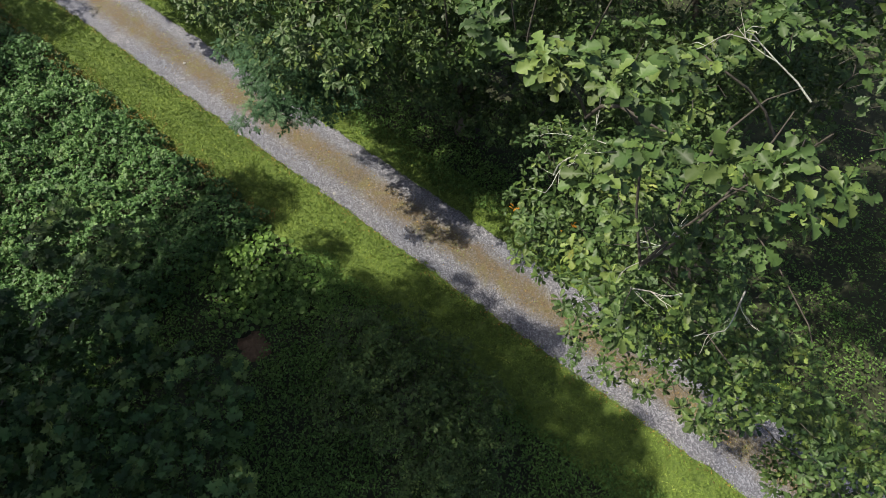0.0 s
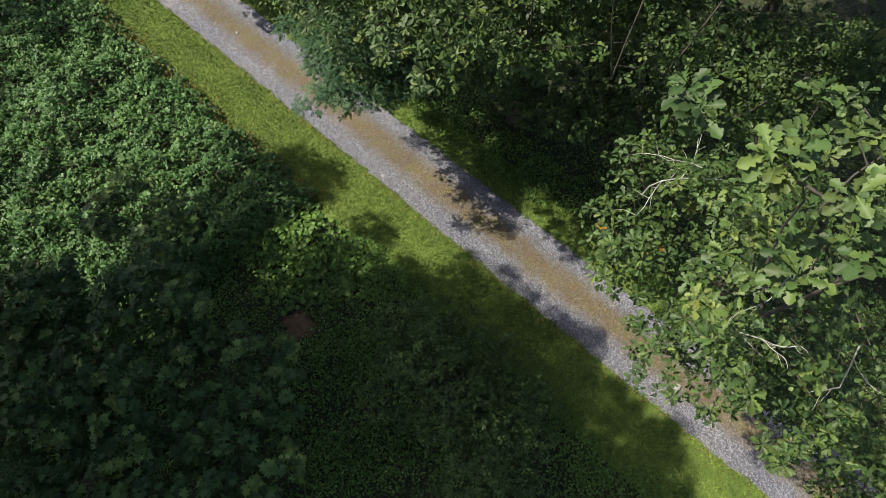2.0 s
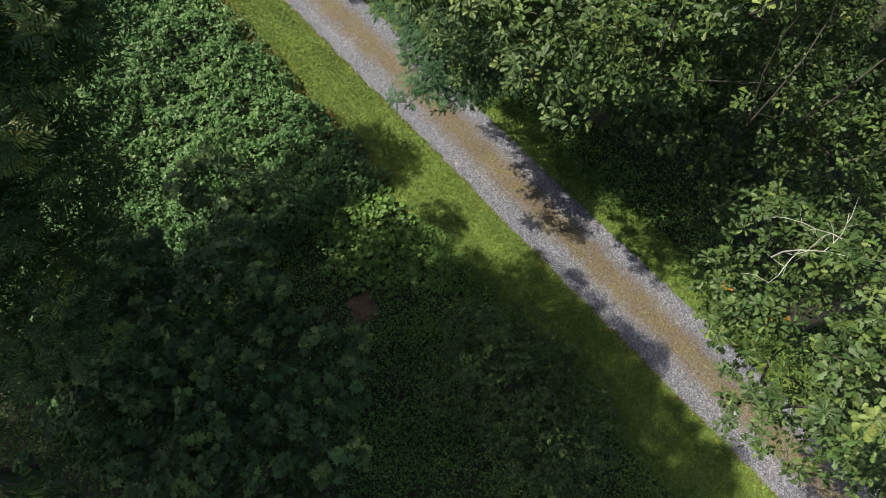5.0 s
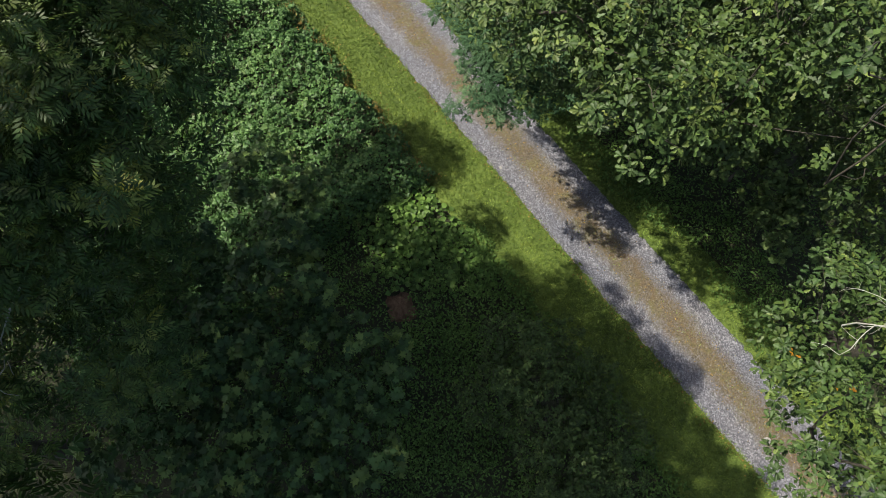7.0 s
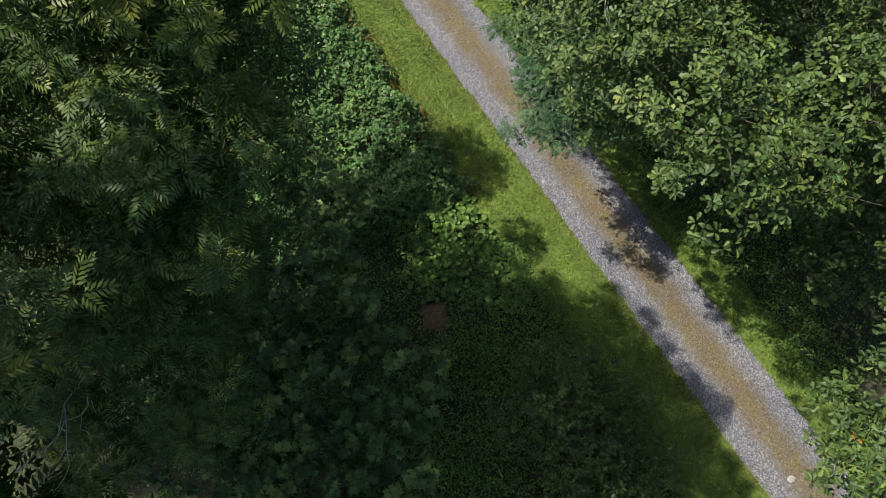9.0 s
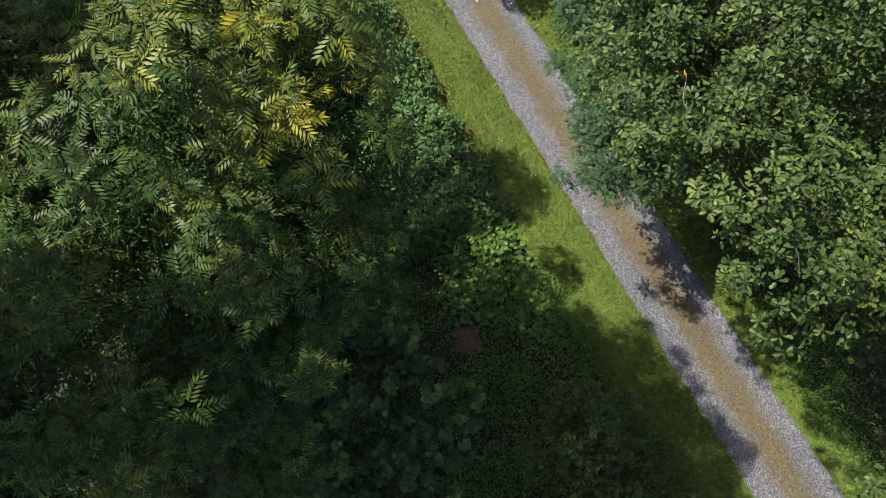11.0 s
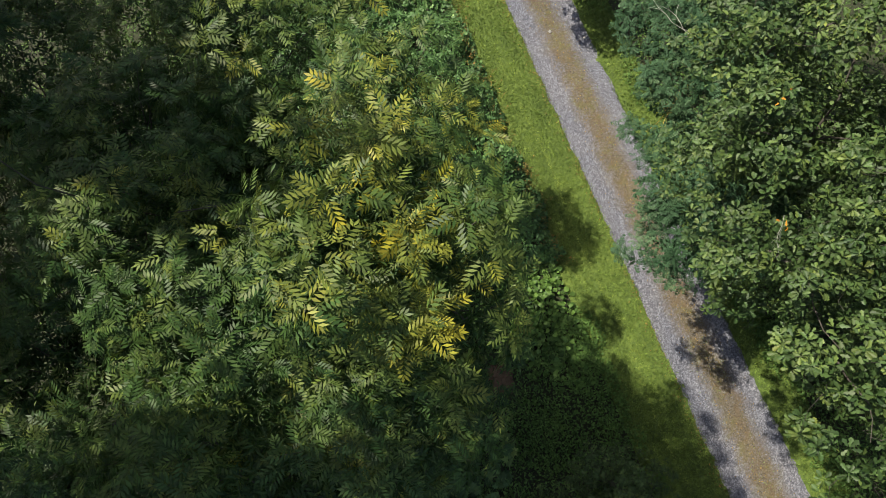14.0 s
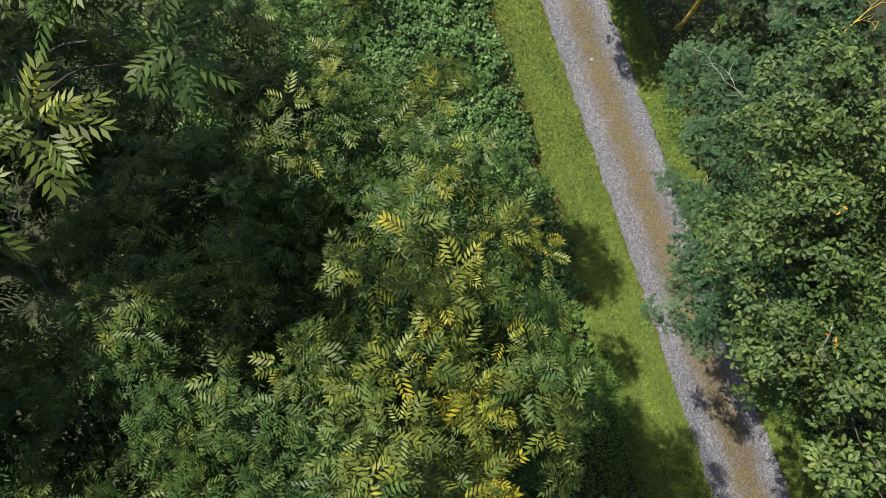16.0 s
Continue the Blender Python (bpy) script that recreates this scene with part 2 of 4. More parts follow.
OAK = fan_leaf([(0, 0), (0.06, 0.2), (0.18, 0.33), (0.10, 0.43), (0.27, 0.56), (0.17, 0.67), (0.27, 0.83), (0.13, 0.96), (0, 1.0)], 0.55, 0.24, 0.28)
OAK_PLAIN = fan_leaf([(0, 0), (0.07, 0.2), (0.20, 0.38), (0.11, 0.47), (0.27, 0.68), (0.13, 0.9), (0, 1.0)])
OAK_FEW = fan_leaf([(0, 0), (0.18, 0.36), (0.11, 0.46), (0.26, 0.72), (0, 1.0)])
OVATE = fan_leaf([(0, 0), (0.2, 0.25), (0.23, 0.5), (0, 1.0)], 0.45)
ROUND = fan_leaf([(0, 0.06), (0.22, -0.06), (0.46, 0.16), (0.5, 0.45), (0.36, 0.75), (0, 0.95)], 0.4, 0.12, 0.15)
MAPLE = fan_leaf([(0, 0), (0.22, -0.04), (0.5, 0.18), (0.3, 0.34), (0.52, 0.66), (0.2, 0.62), (0, 1.0)], 0.38, 0.1, 0.15)
BLADE = (np.array([(-0.5, 0, 0), (0.5, 0, 0), (0.0, 1.0, 0.0)]), np.array([(0, 1, 2)]))


def pinnate(pairs, width, length):
    """A compound leaf of opposite leaflets along a bent stalk, with one at the end."""
    vs, fs = [], []
    count = 0
    spots = [(s, 0.22 + 0.66 * k / (pairs - 1)) for k in range(pairs) for s in (-1, 1)] + [(0, 0.9)]
    for s, y in spots:
        a = s * radians(62 - 14 * y)
        d = np.array([math.sin(a), math.cos(a), -0.42])
        side = np.array([math.cos(a), -math.sin(a), 0.10 * (1 if s >= 0 else -1)])
        o = np.array([0, y, -0.26 * y * y])
        ln = length * (1.0 - 0.45 * abs(y - 0.55))
        p = [o, o + 0.45 * ln * d + width * side, o + ln * d, o + 0.45 * ln * d - width * side]
        f = [(0, 1, 3), (1, 2, 3)]
        vs += p
        fs += [tuple(count + i for i in t) for t in f]
        count += len(p)
    return np.array(vs), np.array(fs)


ASH = pinnate(5, 0.058, 0.42)
ROWAN = pinnate(5, 0.066, 0.30)
NARROW = (np.array([(0, 0, 0), (0.13, 0.45, 0.04), (0, 1.0, -0.16), (-0.13, 0.45, 0.04)]), np.array([(0, 1, 2), (0, 2, 3)]))
LENS = (np.array([(0, 0, 0), (0.25, 0.45, 0.06), (0, 1.0, -0.1), (-0.25, 0.45, 0.06)]), np.array([(0, 1, 2), (0, 2, 3)]))


def leaves(name, template, at, along, face, size, shade):
    """One mesh of many leaves: each stands at a place, points along, and turns its upper side to face."""
    v, f = template
    along = unit(along)
    across = unit(np.cross(along, face))
    up = np.cross(across, along)
    p = at[:, None] + size[:, None, None] * (v[None, :, 0, None] * across[:, None] + v[None, :, 1, None] * along[:, None] + v[None, :, 2, None] * up[:, None])
    idx = f[None] + (np.arange(len(at)) * len(v))[:, None, None]
    return mesh_from(name, p.reshape(-1, 3), idx.reshape(-1, 3), np.repeat(shade, len(v)))


def rosettes(at, axis, count, low, high, rng):
    """Leaves in a whorl about the end of each twig: places, ways and faces."""
    n = len(at)
    ax = np.repeat(unit(axis), count, 0)
    o = np.repeat(at, count, 0)
    help_ = np.where(np.abs(ax[:, 2:3]) < 0.9, np.array([[0, 0, 1.0]]), np.array([[1.0, 0, 0]]))
    e1 = unit(np.cross(ax, help_))
    e2 = np.cross(ax, e1)
    turn = np.tile(np.arange(count) * 2.4, n) + np.repeat(rng.uniform(0, 6.3, n), count) + rng.normal(0, 0.3, n * count)
    rise = np.radians(rng.uniform(low, high, n * count))
    radial = np.cos(turn)[:, None] * e1 + np.sin(turn)[:, None] * e2
    way = np.cos(rise)[:, None] * radial + np.sin(rise)[:, None] * ax
    face = ax + 0.5 * rng.normal(size=ax.shape) + np.array([0, 0, 0.4])
    o = o - ax * rng.uniform(0, 0.10, n * count)[:, None] + 0.02 * radial
    return o, way, face


def crown_points(lobes, per_area, rng, gap=0.42, flat=0.85, lower=-0.55, inner=0.25, spray=1.0, tight=99.0):
    """Twig ends over a crown: each lobe carries sprays, small rounded tufts with dark gaps between, and each spray its twig ends."""
    lob = np.array(lobes, float)
    at, way = [], []
    for k, c in enumerate(lob):
        n = max(3, int((5.6 if c[2] > tight else 4.6) * (1 - gap) * 4 * math.pi * c[3] ** 2))
        d = unit(rng.normal(size=(n, 3)))
        d = d[d[:, 2] > lower]
        r = c[3] * (0.92 - inner * rng.random(len(d)) ** 1.4)
        wobble = np.array([noise.noise(Vector((x * 2.1 + c[0], y * 2.1 + c[1], z * 2.1 + c[2]))) for x, y, z in d])
        p = c[:3] + d * (r * (1 + 0.28 * wobble))[:, None] * np.array([1, 1, flat])
        keep = np.ones(len(p), bool)
        for m, q in enumerate(lob):
            if m != k:
                keep &= np.linalg.norm((p - q[:3]) / np.array([1, 1, flat]), axis=1) > 0.72 * q[3]
        for s, out in zip(p[keep], d[keep]):
            size = spray * rng.uniform(0.22, 0.48) * min(1.0, 0.5 + 0.5 * c[3])
            if c[2] > tight:
                size *= 0.45
            m = 3 if c[2] > tight else max(2, int(per_area * 2 * math.pi * size * size * 0.6 + rng.random()))
            e = unit(rng.normal(size=(m, 3)) * 0.75 + out * 0.6 + np.array([0, 0, 0.45]))
            at.append(s + e * size * rng.uniform(0.65, 1.05, (m, 1)) * np.array([1, 1, 0.8]))
            way.append(unit(e + out * 0.5))
    return np.vstack(at), np.vstack(way)


def tubes(paths, sides=6):
    """Tapered tubes along paths of (x, y, z, radius), as arrays."""
    vs, fs, count = [], [], 0
    for path in paths:
        path = np.array(path, float)
        p, rad = path[:, :3], path[:, 3]
        t = unit(np.gradient(p, axis=0))
        ref = np.array([0.3, 0.9, 0.1]) if abs(t[0, 2]) > 0.8 else np.array([0, 0, 1.0])
        a = unit(np.cross(t, ref))
        b = np.cross(t, a)
        ang = np.arange(sides) * 2 * math.pi / sides
        ring = p[:, None] + rad[:, None, None] * (np.cos(ang)[None, :, None] * a[:, None] + np.sin(ang)[None, :, None] * b[:, None])
        k = len(p)
        vs.append(ring.reshape(-1, 3))
        for i in range(k - 1):
            for j in range(sides):
                q = [count + i * sides + j, count + i * sides + (j + 1) % sides, count + (i + 1) * sides + (j + 1) % sides, count + (i + 1) * sides + j]
                fs += [(q[0], q[1], q[2]), (q[0], q[2], q[3])]
        count += k * sides
    return np.vstack(vs), np.array(fs)


def limb_path(a, b, r0, r1, rng, bend=0.12, steps=6, lift=0.1):
    a, b = np.array(a, float), np.array(b, float)
    t = np.linspace(0, 1, steps)
    ln = np.linalg.norm(b - a)
    off = rng.normal(0, bend * ln, (2, 3))
    p = a + t[:, None] * (b - a) + np.sin(t * math.pi)[:, None] * off[0] * 0.6 + np.sin(2 * t * math.pi)[:, None] * off[1] * 0.35
    p[:, 2] += lift * ln * np.sin(t * math.pi)
    return np.column_stack([p, r0 + (r1 - r0) * t ** 0.8])


def thing(name, base, label, category, group="", kind=""):
    e = new(name)
    e.location = base
    e.empty_display_size = 0.3
    return tagged(e, label, category, group, kind)


def tree(name, base, fork, trunk_r, lobes, template, material, size, count, density, label, category, seed, rise=(5, 40), lean_up=0.7, gap=0.42, inner=0.25, tone=0.0, group="", twigs=True, lower=-0.15, flat=0.85, bark=None, yellow=(), back=(), fill=8, fill_leaf=0.17, fill_form=None, core=0.64, hollow=99.0, high=(), spray=1.0, vary=0.17):
    """A tree: tapered trunk, a limb to each lobe of the crown, and a crown of many leaves on twigs."""
    rng = np.random.default_rng(seed)
    bark = bark or BARK
    base = np.array(base, float)
    root = thing(name, tuple(base), label, category, group)
    fork = np.array(fork, float)
    path = limb_path((0, 0, -0.15), fork - base, trunk_r, trunk_r * 0.55, rng, 0.03, 8, 0.0)
    path[0, 3] *= 1.5
    v, f = tubes([path], 10)
    put("trunk", mesh_from("trunk", v, f, smooth=True), bark, root)
    starts = [fork]
    for x, y, z, r in sorted((*lobes, *back), key=lambda c: c[2]):
        start = min(starts, key=lambda s: np.linalg.norm((np.array((x, y, z)) - s) * np.array((2.2, 2.2, 1.0))) + (3.0 if s[2] > z - 0.6 else 0.0))
        starts.append(np.array((x, y, z - 0.3)))
        v, f = tubes([limb_path(start - base, np.array((x, y, z)) - base, trunk_r * 0.10 * min(1.0, max(0.3, r / 1.6)), 0.006, rng)], 6)
        put("limb", mesh_from("limb", v, f, smooth=True), bark, root)
    at, out = crown_points(lobes, density, rng, gap, flat, lower, inner, spray, hollow)
    axis = out + np.array([0, 0, lean_up]) + 0.3 * rng.normal(size=out.shape)
    if twigs:
        own = np.argmin([np.linalg.norm(at - np.array(c[:3]), axis=1) / c[3] for c in lobes], 0)
        centre = np.array(lobes)[own, :3]
        inward = at + (centre - at) * rng.uniform(0.25, 0.55, len(at))[:, None] - np.array([0, 0, 0.12])
        paths = [[(*(p - base), 0.002), (*((p + q) / 2 - base + rng.normal(0, 0.05, 3)), 0.004), (*(q - base), 0.007)] for p, q in zip(at[::5], inward[::5])]
        v, f = tubes(paths, 3)
        tagged(put("twig", mesh_from("twig", v, f), bark, root), kind="stuff")
    o, way, face = rosettes(at, axis, count, rise[0], rise[1], rng)
    sz = size * rng.uniform(0.7, 1.25, len(o)) 
    sh = np.clip(np.repeat(rng.normal(0.45 + tone, vary, len(at)), count) + rng.normal(0, 0.09, len(o)), 0, 1)
    # yellows and lightens leaves near set spots: yellowing twigs and sunlit patches alike
    for x, y, z, r, add in yellow:
        d = np.linalg.norm(o - np.array((x, y, z)), axis=1)
        sh = np.clip(sh + add * np.clip(1.4 - d / r, 0, 1), 0, 1.15)
    put("crown", leaves("crown", template, o - base, way, face, sz, sh), material, root)
    # the leaves within, those of the far side, and lobes added to thicken the shade
    deep = [(x, y, z, r * core) for x, y, z, r in lobes if z < hollow]
    for name, within, form, leaf in (("inner_foliage", deep, fill_form or LENS, fill_leaf), ("lower_foliage", list(back), fill_form or LENS, fill_leaf * 1.1)):
        if within:
            at, out = crown_points(within, fill, rng, 0.0, flat, -0.9, 0.5)
            o, way, face = rosettes(at, out + np.array([0, 0, 0.5]), 6, 0, 50, rng)
            sh = np.clip(rng.normal(0.4, 0.15, len(o)), 0, 1)
            tagged(put(name, leaves(name, form, o - base, way, face, leaf * rng.uniform(0.7, 1.2, len(o)), sh), material, root), kind="stuff")
    # extra dense leaves, mostly out of view, added only to cast shade
    if high:
        at, out = crown_points(high, 8, rng, 0.1, flat, -0.9, 0.5)
        o, way, face = rosettes(at, out + np.array([0, 0, 0.8]), 6, 0, 40, rng)
        tagged(put("shade_foliage", leaves("shade_foliage", LENS, o - base, way, face, np.where(o[:, 2] > 15, 0.27, np.where(o[:, 2] > 11, 0.2, 0.11)) * rng.uniform(0.7, 1.2, len(o)), np.clip(rng.normal(0.45, 0.15, len(o)), 0, 1)), material, root), kind="stuff")
    return root


def dead_spray(parent, base, start, way, length, material, rng, label, name="dead_branch", thick=0.010):
    """A bare forked branch."""
    paths = []

    def grow(p, d, ln, r, depth):
        k = 5
        pts = [(*p, r)]
        q = np.array(p, float)
        for i in range(1, k):
            d = unit(d + rng.normal(0, 0.22, 3))
            q = q + d * ln / (k - 1)
            pts.append((*q, r * (1 - 0.6 * i / (k - 1))))
            if depth < 2 and rng.random() < 0.8:
                grow(tuple(q), unit(d + rng.normal(0, 0.65, 3)), ln * rng.uniform(0.35, 0.65), r * 0.6, depth + 1)
        paths.append(pts)

    grow(tuple(np.array(start) - np.array(base)), unit(np.array(way, float)), length, thick, 0)
    v, f = tubes(paths, 4)
    return put(name, mesh_from(name, v, f), material, parent, label)

# ---- the ground ----
LEFT, RIGHT = -1.0, 1.2


def sheet(name, x0, x1, y0, y1, nx, ny, height, material, label, category="ground"):
    xs, ys = np.linspace(x0, x1, nx), np.linspace(y0, y1, ny)
    gx, gy = np.meshgrid(xs, ys)
    gz = np.vectorize(height)(gx, gy)
    v = np.column_stack([gx.ravel(), gy.ravel(), gz.ravel()])
    i = (np.arange(ny - 1)[:, None] * nx + np.arange(nx - 1)[None]).ravel()
    f = np.vstack([np.column_stack([i, i + 1, i + nx + 1]), np.column_stack([i, i + nx + 1, i + nx])])
    ob = put(name, mesh_from(name, v, f, smooth=True), material)
    return tagged(ob, label, category, kind="structure")


# woodland ground, a fine middle joined to far edges in one sheet
near = np.linspace(-30, 30, 81)
axis_x = np.concatenate([[-900, -300, -100, -50], near, [50, 100, 300, 900]])
gx, gy = np.meshgrid(axis_x, axis_x)
gz = np.array([-0.10 + 0.05 * noise.noise(Vector((x * 0.3, y * 0.3, 0))) for x, y in zip(gx.ravel(), gy.ravel())])
nx = len(axis_x)
i = (np.arange(nx - 1)[:, None] * nx + np.arange(nx - 1)[None]).ravel()
ground = put("ground", mesh_from("ground", np.column_stack([gx.ravel(), gy.ravel(), gz]), np.vstack([np.column_stack([i, i + 1, i + nx + 1]), np.column_stack([i, i + nx + 1, i + nx])]), smooth=True), EARTH)
tagged(ground, "dark woodland earth with moss and leaf litter", "ground", kind="structure")


def road_height(x, y):
    u = (x - 0.1) / 1.1
    z = 0.0 + 0.02 * noise.noise(Vector((x * 2, y * 1.1, 3))) + 0.008 * noise.noise(Vector((x * 9, y * 9, 1)))
    for rut in (-0.62, 0.85):
        z -= 0.028 * math.exp(-((x - rut) / 0.2) ** 2)
    return z - 0.06 * max(0.0, abs(u) - 1.0) * 6


road = sheet("road", LEFT - 0.12, RIGHT + 0.12, -40, 45, 34, 680, road_height, ROAD, "grey gravel farm track with a mossy brown middle strip", "track")


VERGE = {}


def verge(name, inner, outer, label):
    """A mown strip with a soft ragged edge beside the track."""
    lo, hi = min(inner, outer), max(inner, outer)

    def height(x, y):
        rag = 0.10 * noise.noise(Vector((y * 1.3, inner, 2))) + 0.05 * noise.noise(Vector((y * 5, inner, 5)))
        e = (x - lo - (rag if inner < outer else 0)) / 0.09 if inner < outer else (hi + rag - x) / 0.09
        far = (hi - x) if inner < outer else (x - lo)
        k = min(1.0, max(-1.5, e - 0.8), 1.0)
        drop = 0.10 * max(0.0, 1 - far / 0.25)
        return 0.0 + 0.02 * k + 0.02 * noise.noise(Vector((x * 1.5, y * 1.5, 7))) + 0.03 * noise.noise(Vector((x * 5, y * 5, 3))) - drop

    VERGE[name] = height
    return sheet(name, lo - (0.12 if inner < outer else 0), hi + (0 if inner < outer else 0.12), -40, 45, 26, 560, height, TURF, label, "grass verge")


verge("verge_left", LEFT, -3.1, "mown bright green grass verge beside the gravel track")
verge("verge_right", RIGHT, 2.5, "rough green grass verge under the trees")


def scatter(n, x0, x1, y0, y1, rng):
    return np.column_stack([rng.uniform(x0, x1, n), rng.uniform(y0, y1, n), np.zeros(n)])


def grass(name, x0, x1, y0, y1, n, height, seed, label, base):
    rng = np.random.default_rng(seed)
    p = scatter(n, x0, x1, y0, y1, rng)
    p[:, 2] = [base(x, y) - 0.005 for x, y, _ in p]
    way = unit(np.column_stack([rng.normal(0, 0.75, n), rng.normal(0, 0.75, n), np.full(n, 0.8)]))
    face = rng.normal(size=(n, 3))
    face[:, 2] = 0.6
    v, f = BLADE
    size = height * rng.uniform(0.5, 1.3, n)
    wide = (v * np.array([0.26, 1, 1]), f)
    # wheel lines of the mower run with the track
    line = 0.5 + 0.5 * np.sin((p[:, 0] + 0.04 * np.sin(p[:, 1] * 0.9)) * 9.5)
    clump = np.array([0.7 * noise.noise(Vector((x * 1.7, y * 0.8, 4))) + 0.9 * noise.noise(Vector((x * 7, y * 7, 9))) for x, y, _ in p])
    sh = np.clip(0.42 + 0.30 * (line - 0.5) + 0.36 * clump + rng.normal(0, 0.11, n), 0, 1)
    dry = np.exp(-(((p[:, 0] + 2.05 + 0.08 * np.sin(p[:, 1])) / 0.06) ** 2)) * (rng.random(n) < 0.8)
    sh = np.clip(sh + 0.7 * dry, 0, 1)
    ob = put(name, leaves(name, wide, p, way, face, size, sh), GRASS_BLADE)
    return tagged(ob, label, "grass", kind="stuff")


grass("grass", -3.05, LEFT + 0.06, -16, 20, 90000, 0.085, 11, "short mown green grass with paler mower lines", VERGE["verge_left"])
grass("grass", RIGHT - 0.05, 2.45, -14, 16, 24000, 0.11, 12, "rough green grass at the edge of the track", VERGE["verge_right"])

# loose gravel and fallen leaves on the track
rng = np.random.default_rng(21)
STONE_BIT = (np.array([(0.5, 0, 0), (0, 0.45, 0.05), (-0.5, 0.05, 0), (0, -0.4, 0), (0.05, 0.0, 0.42)]), np.array([(0, 1, 4), (1, 2, 4), (2, 3, 4), (3, 0, 4)]))
p = scatter(30000, LEFT - 0.03, RIGHT + 0.06, -16, 20, rng)
p = p[(np.abs(p[:, 0] - 0.14) + 0.25 * rng.random(len(p)) > 0.5)]
p[:, 2] = [road_height(x, y) for x, y, _ in p]
way = np.column_stack([rng.normal(size=(len(p), 2)), np.zeros(len(p))])
gravel = put("gravel", leaves("gravel", STONE_BIT, p, way, np.tile([[0.01, 0.02, 1.0]], (len(p), 1)), rng.uniform(0.012, 0.034, len(p)), rng.random(len(p))), PEBBLE)
tagged(gravel, "loose grey gravel stones on the wheel tracks", "gravel", kind="stuff")
p = scatter(9000, LEFT, RIGHT, -16, 20, rng)
p = p[(np.abs(p[:, 0] - 0.14 + rng.normal(0, 0.22, len(p))) < 0.42)]
p[:, 2] = np.array([road_height(x, y) for x, y, _ in p]) + 0.012
way = np.column_stack([rng.normal(size=(len(p), 2)), 0.15 * rng.normal(size=len(p))])
litter = put("leaf_litter", leaves("leaf_litter", OVATE, p, way, np.column_stack([0.4 * rng.normal(size=(len(p), 2)), np.ones(len(p))]), rng.uniform(0.018, 0.055, len(p)), rng.random(len(p)) ** 1.4), LITTER_LEAF)
tagged(litter, "small dry brown and yellow leaves on the middle strip", "leaf litter", kind="stuff")
p = scatter(9000, LEFT + 0.2, RIGHT - 0.2, -16, 20, rng)
p = p[(np.abs(p[:, 0] - 0.14 + rng.normal(0, 0.2, len(p))) < 0.4) & (np.array([noise.noise(Vector((x * 0.9, y * 0.45, 12))) for x, y, _ in p]) > -0.05)]
p[:, 2] = [road_height(x, y) for x, y, _ in p]
way = np.column_stack([0.7 * rng.normal(size=(len(p), 2)), np.ones(len(p))])
tagged(put("track_grass", leaves("track_grass", (BLADE[0] * np.array([0.3, 1, 1]), BLADE[1]), p, way, rng.normal(size=(len(p), 3)), rng.uniform(0.02, 0.06, len(p)), 0.3 + 0.7 * rng.random(len(p))), GRASS_BLADE), "thin yellowing grass on the middle strip of the track", "grass", kind="stuff")


p = np.column_stack([LEFT - np.abs(rng.normal(0, 0.16, 900)) - 0.02, rng.uniform(-14, 18, 900), np.zeros(900)])
p[:, 2] = np.array([VERGE["verge_left"](x, y) for x, y, _ in p]) + 0.05
way = np.column_stack([rng.normal(size=(900, 2)), 0.2 * rng.normal(size=900)])
tagged(put("leaf_litter", leaves("leaf_litter", OVATE, p, way, np.column_stack([0.4 * rng.normal(size=(900, 2)), np.ones(900)]), rng.uniform(0.03, 0.07, 900), rng.random(900) ** 1.2), LITTER_LEAF), "fallen brown leaves on the edge of the grass verge", "leaf litter", kind="stuff")


def stone(x, y, z, size, label, seed):
    r = random.Random(seed)
    bm = bmesh.new()
    bmesh.ops.create_icosphere(bm, subdivisions=2, radius=size)
    for v in bm.verts:
        v.co *= 1 + 0.28 * noise.noise(v.co * (1.6 / size) + Vector((seed, 0, 0)))
        v.co.z *= 0.55
        v.co.x *= 1.25
    ob = part("stone", bm, STONE, None)
    ob.matrix_basis = pose(x, y, z + size * 0.25, 0, 0, r.uniform(0, 360))
    return tagged(ob, label, "stone", "stones on the track")


stone(1.12, 0.0, 0.0, 0.085, "pale grey stone at the edge of the gravel track", 1)
stone(-0.2, -10.6, 0.0, 0.10, "white stone on the gravel track", 2)
stone(0.0, 9.0, 0.0, 0.055, "small pale yellow stone on the track", 3)
stone(-0.81, 0.33, -0.02, 0.045, "small white stone in the wheel track", 4)
stone(1.22, -5.75, 0.0, 0.05, "small white stone at the edge of the gravel track", 5)
stone(1.05, 8.35, 0.0, 0.05, "small white stone beside the track", 6)

# bare soil showing between the plants
for x, y, r, s in ((-6.05, -1.55, 0.62, 5), (-5.6, -10.6, 0.8, 6)):
    bm = bmesh.new()
    rings = []
    for a in range(48):
        w = 2 * math.pi * a / 48
        ragged = r * (1 + 0.4 * noise.noise(Vector((math.cos(w) * 1.6 + s, math.sin(w) * 1.6, 0))) + 0.2 * noise.noise(Vector((math.cos(w) * 6 + s, math.sin(w) * 6, 2))))
        rings.append([bm.verts.new((0.75 * ragged * q * math.cos(w), ragged * q * math.sin(w), 0.05 - 0.14 * q ** 3 + 0.04 * noise.noise(Vector((ragged * q * math.cos(w) * 6, ragged * q * math.sin(w) * 6, s))))) for q in (0.08, 0.3, 0.5, 0.7, 0.85, 1.0)])
    for a in range(48):
        for k in range(5):
            bm.faces.new((rings[a][k], rings[a][k + 1], rings[(a + 1) % 48][k + 1], rings[(a + 1) % 48][k]))
    bm.faces.new([g[0] for g in rings])
    ob = part("soil_patch", bm, SOIL, None)
    ob.matrix_basis = pose(x, y, -0.06)
    tagged(ob, "bare reddish brown soil between low plants", "soil", kind="structure")

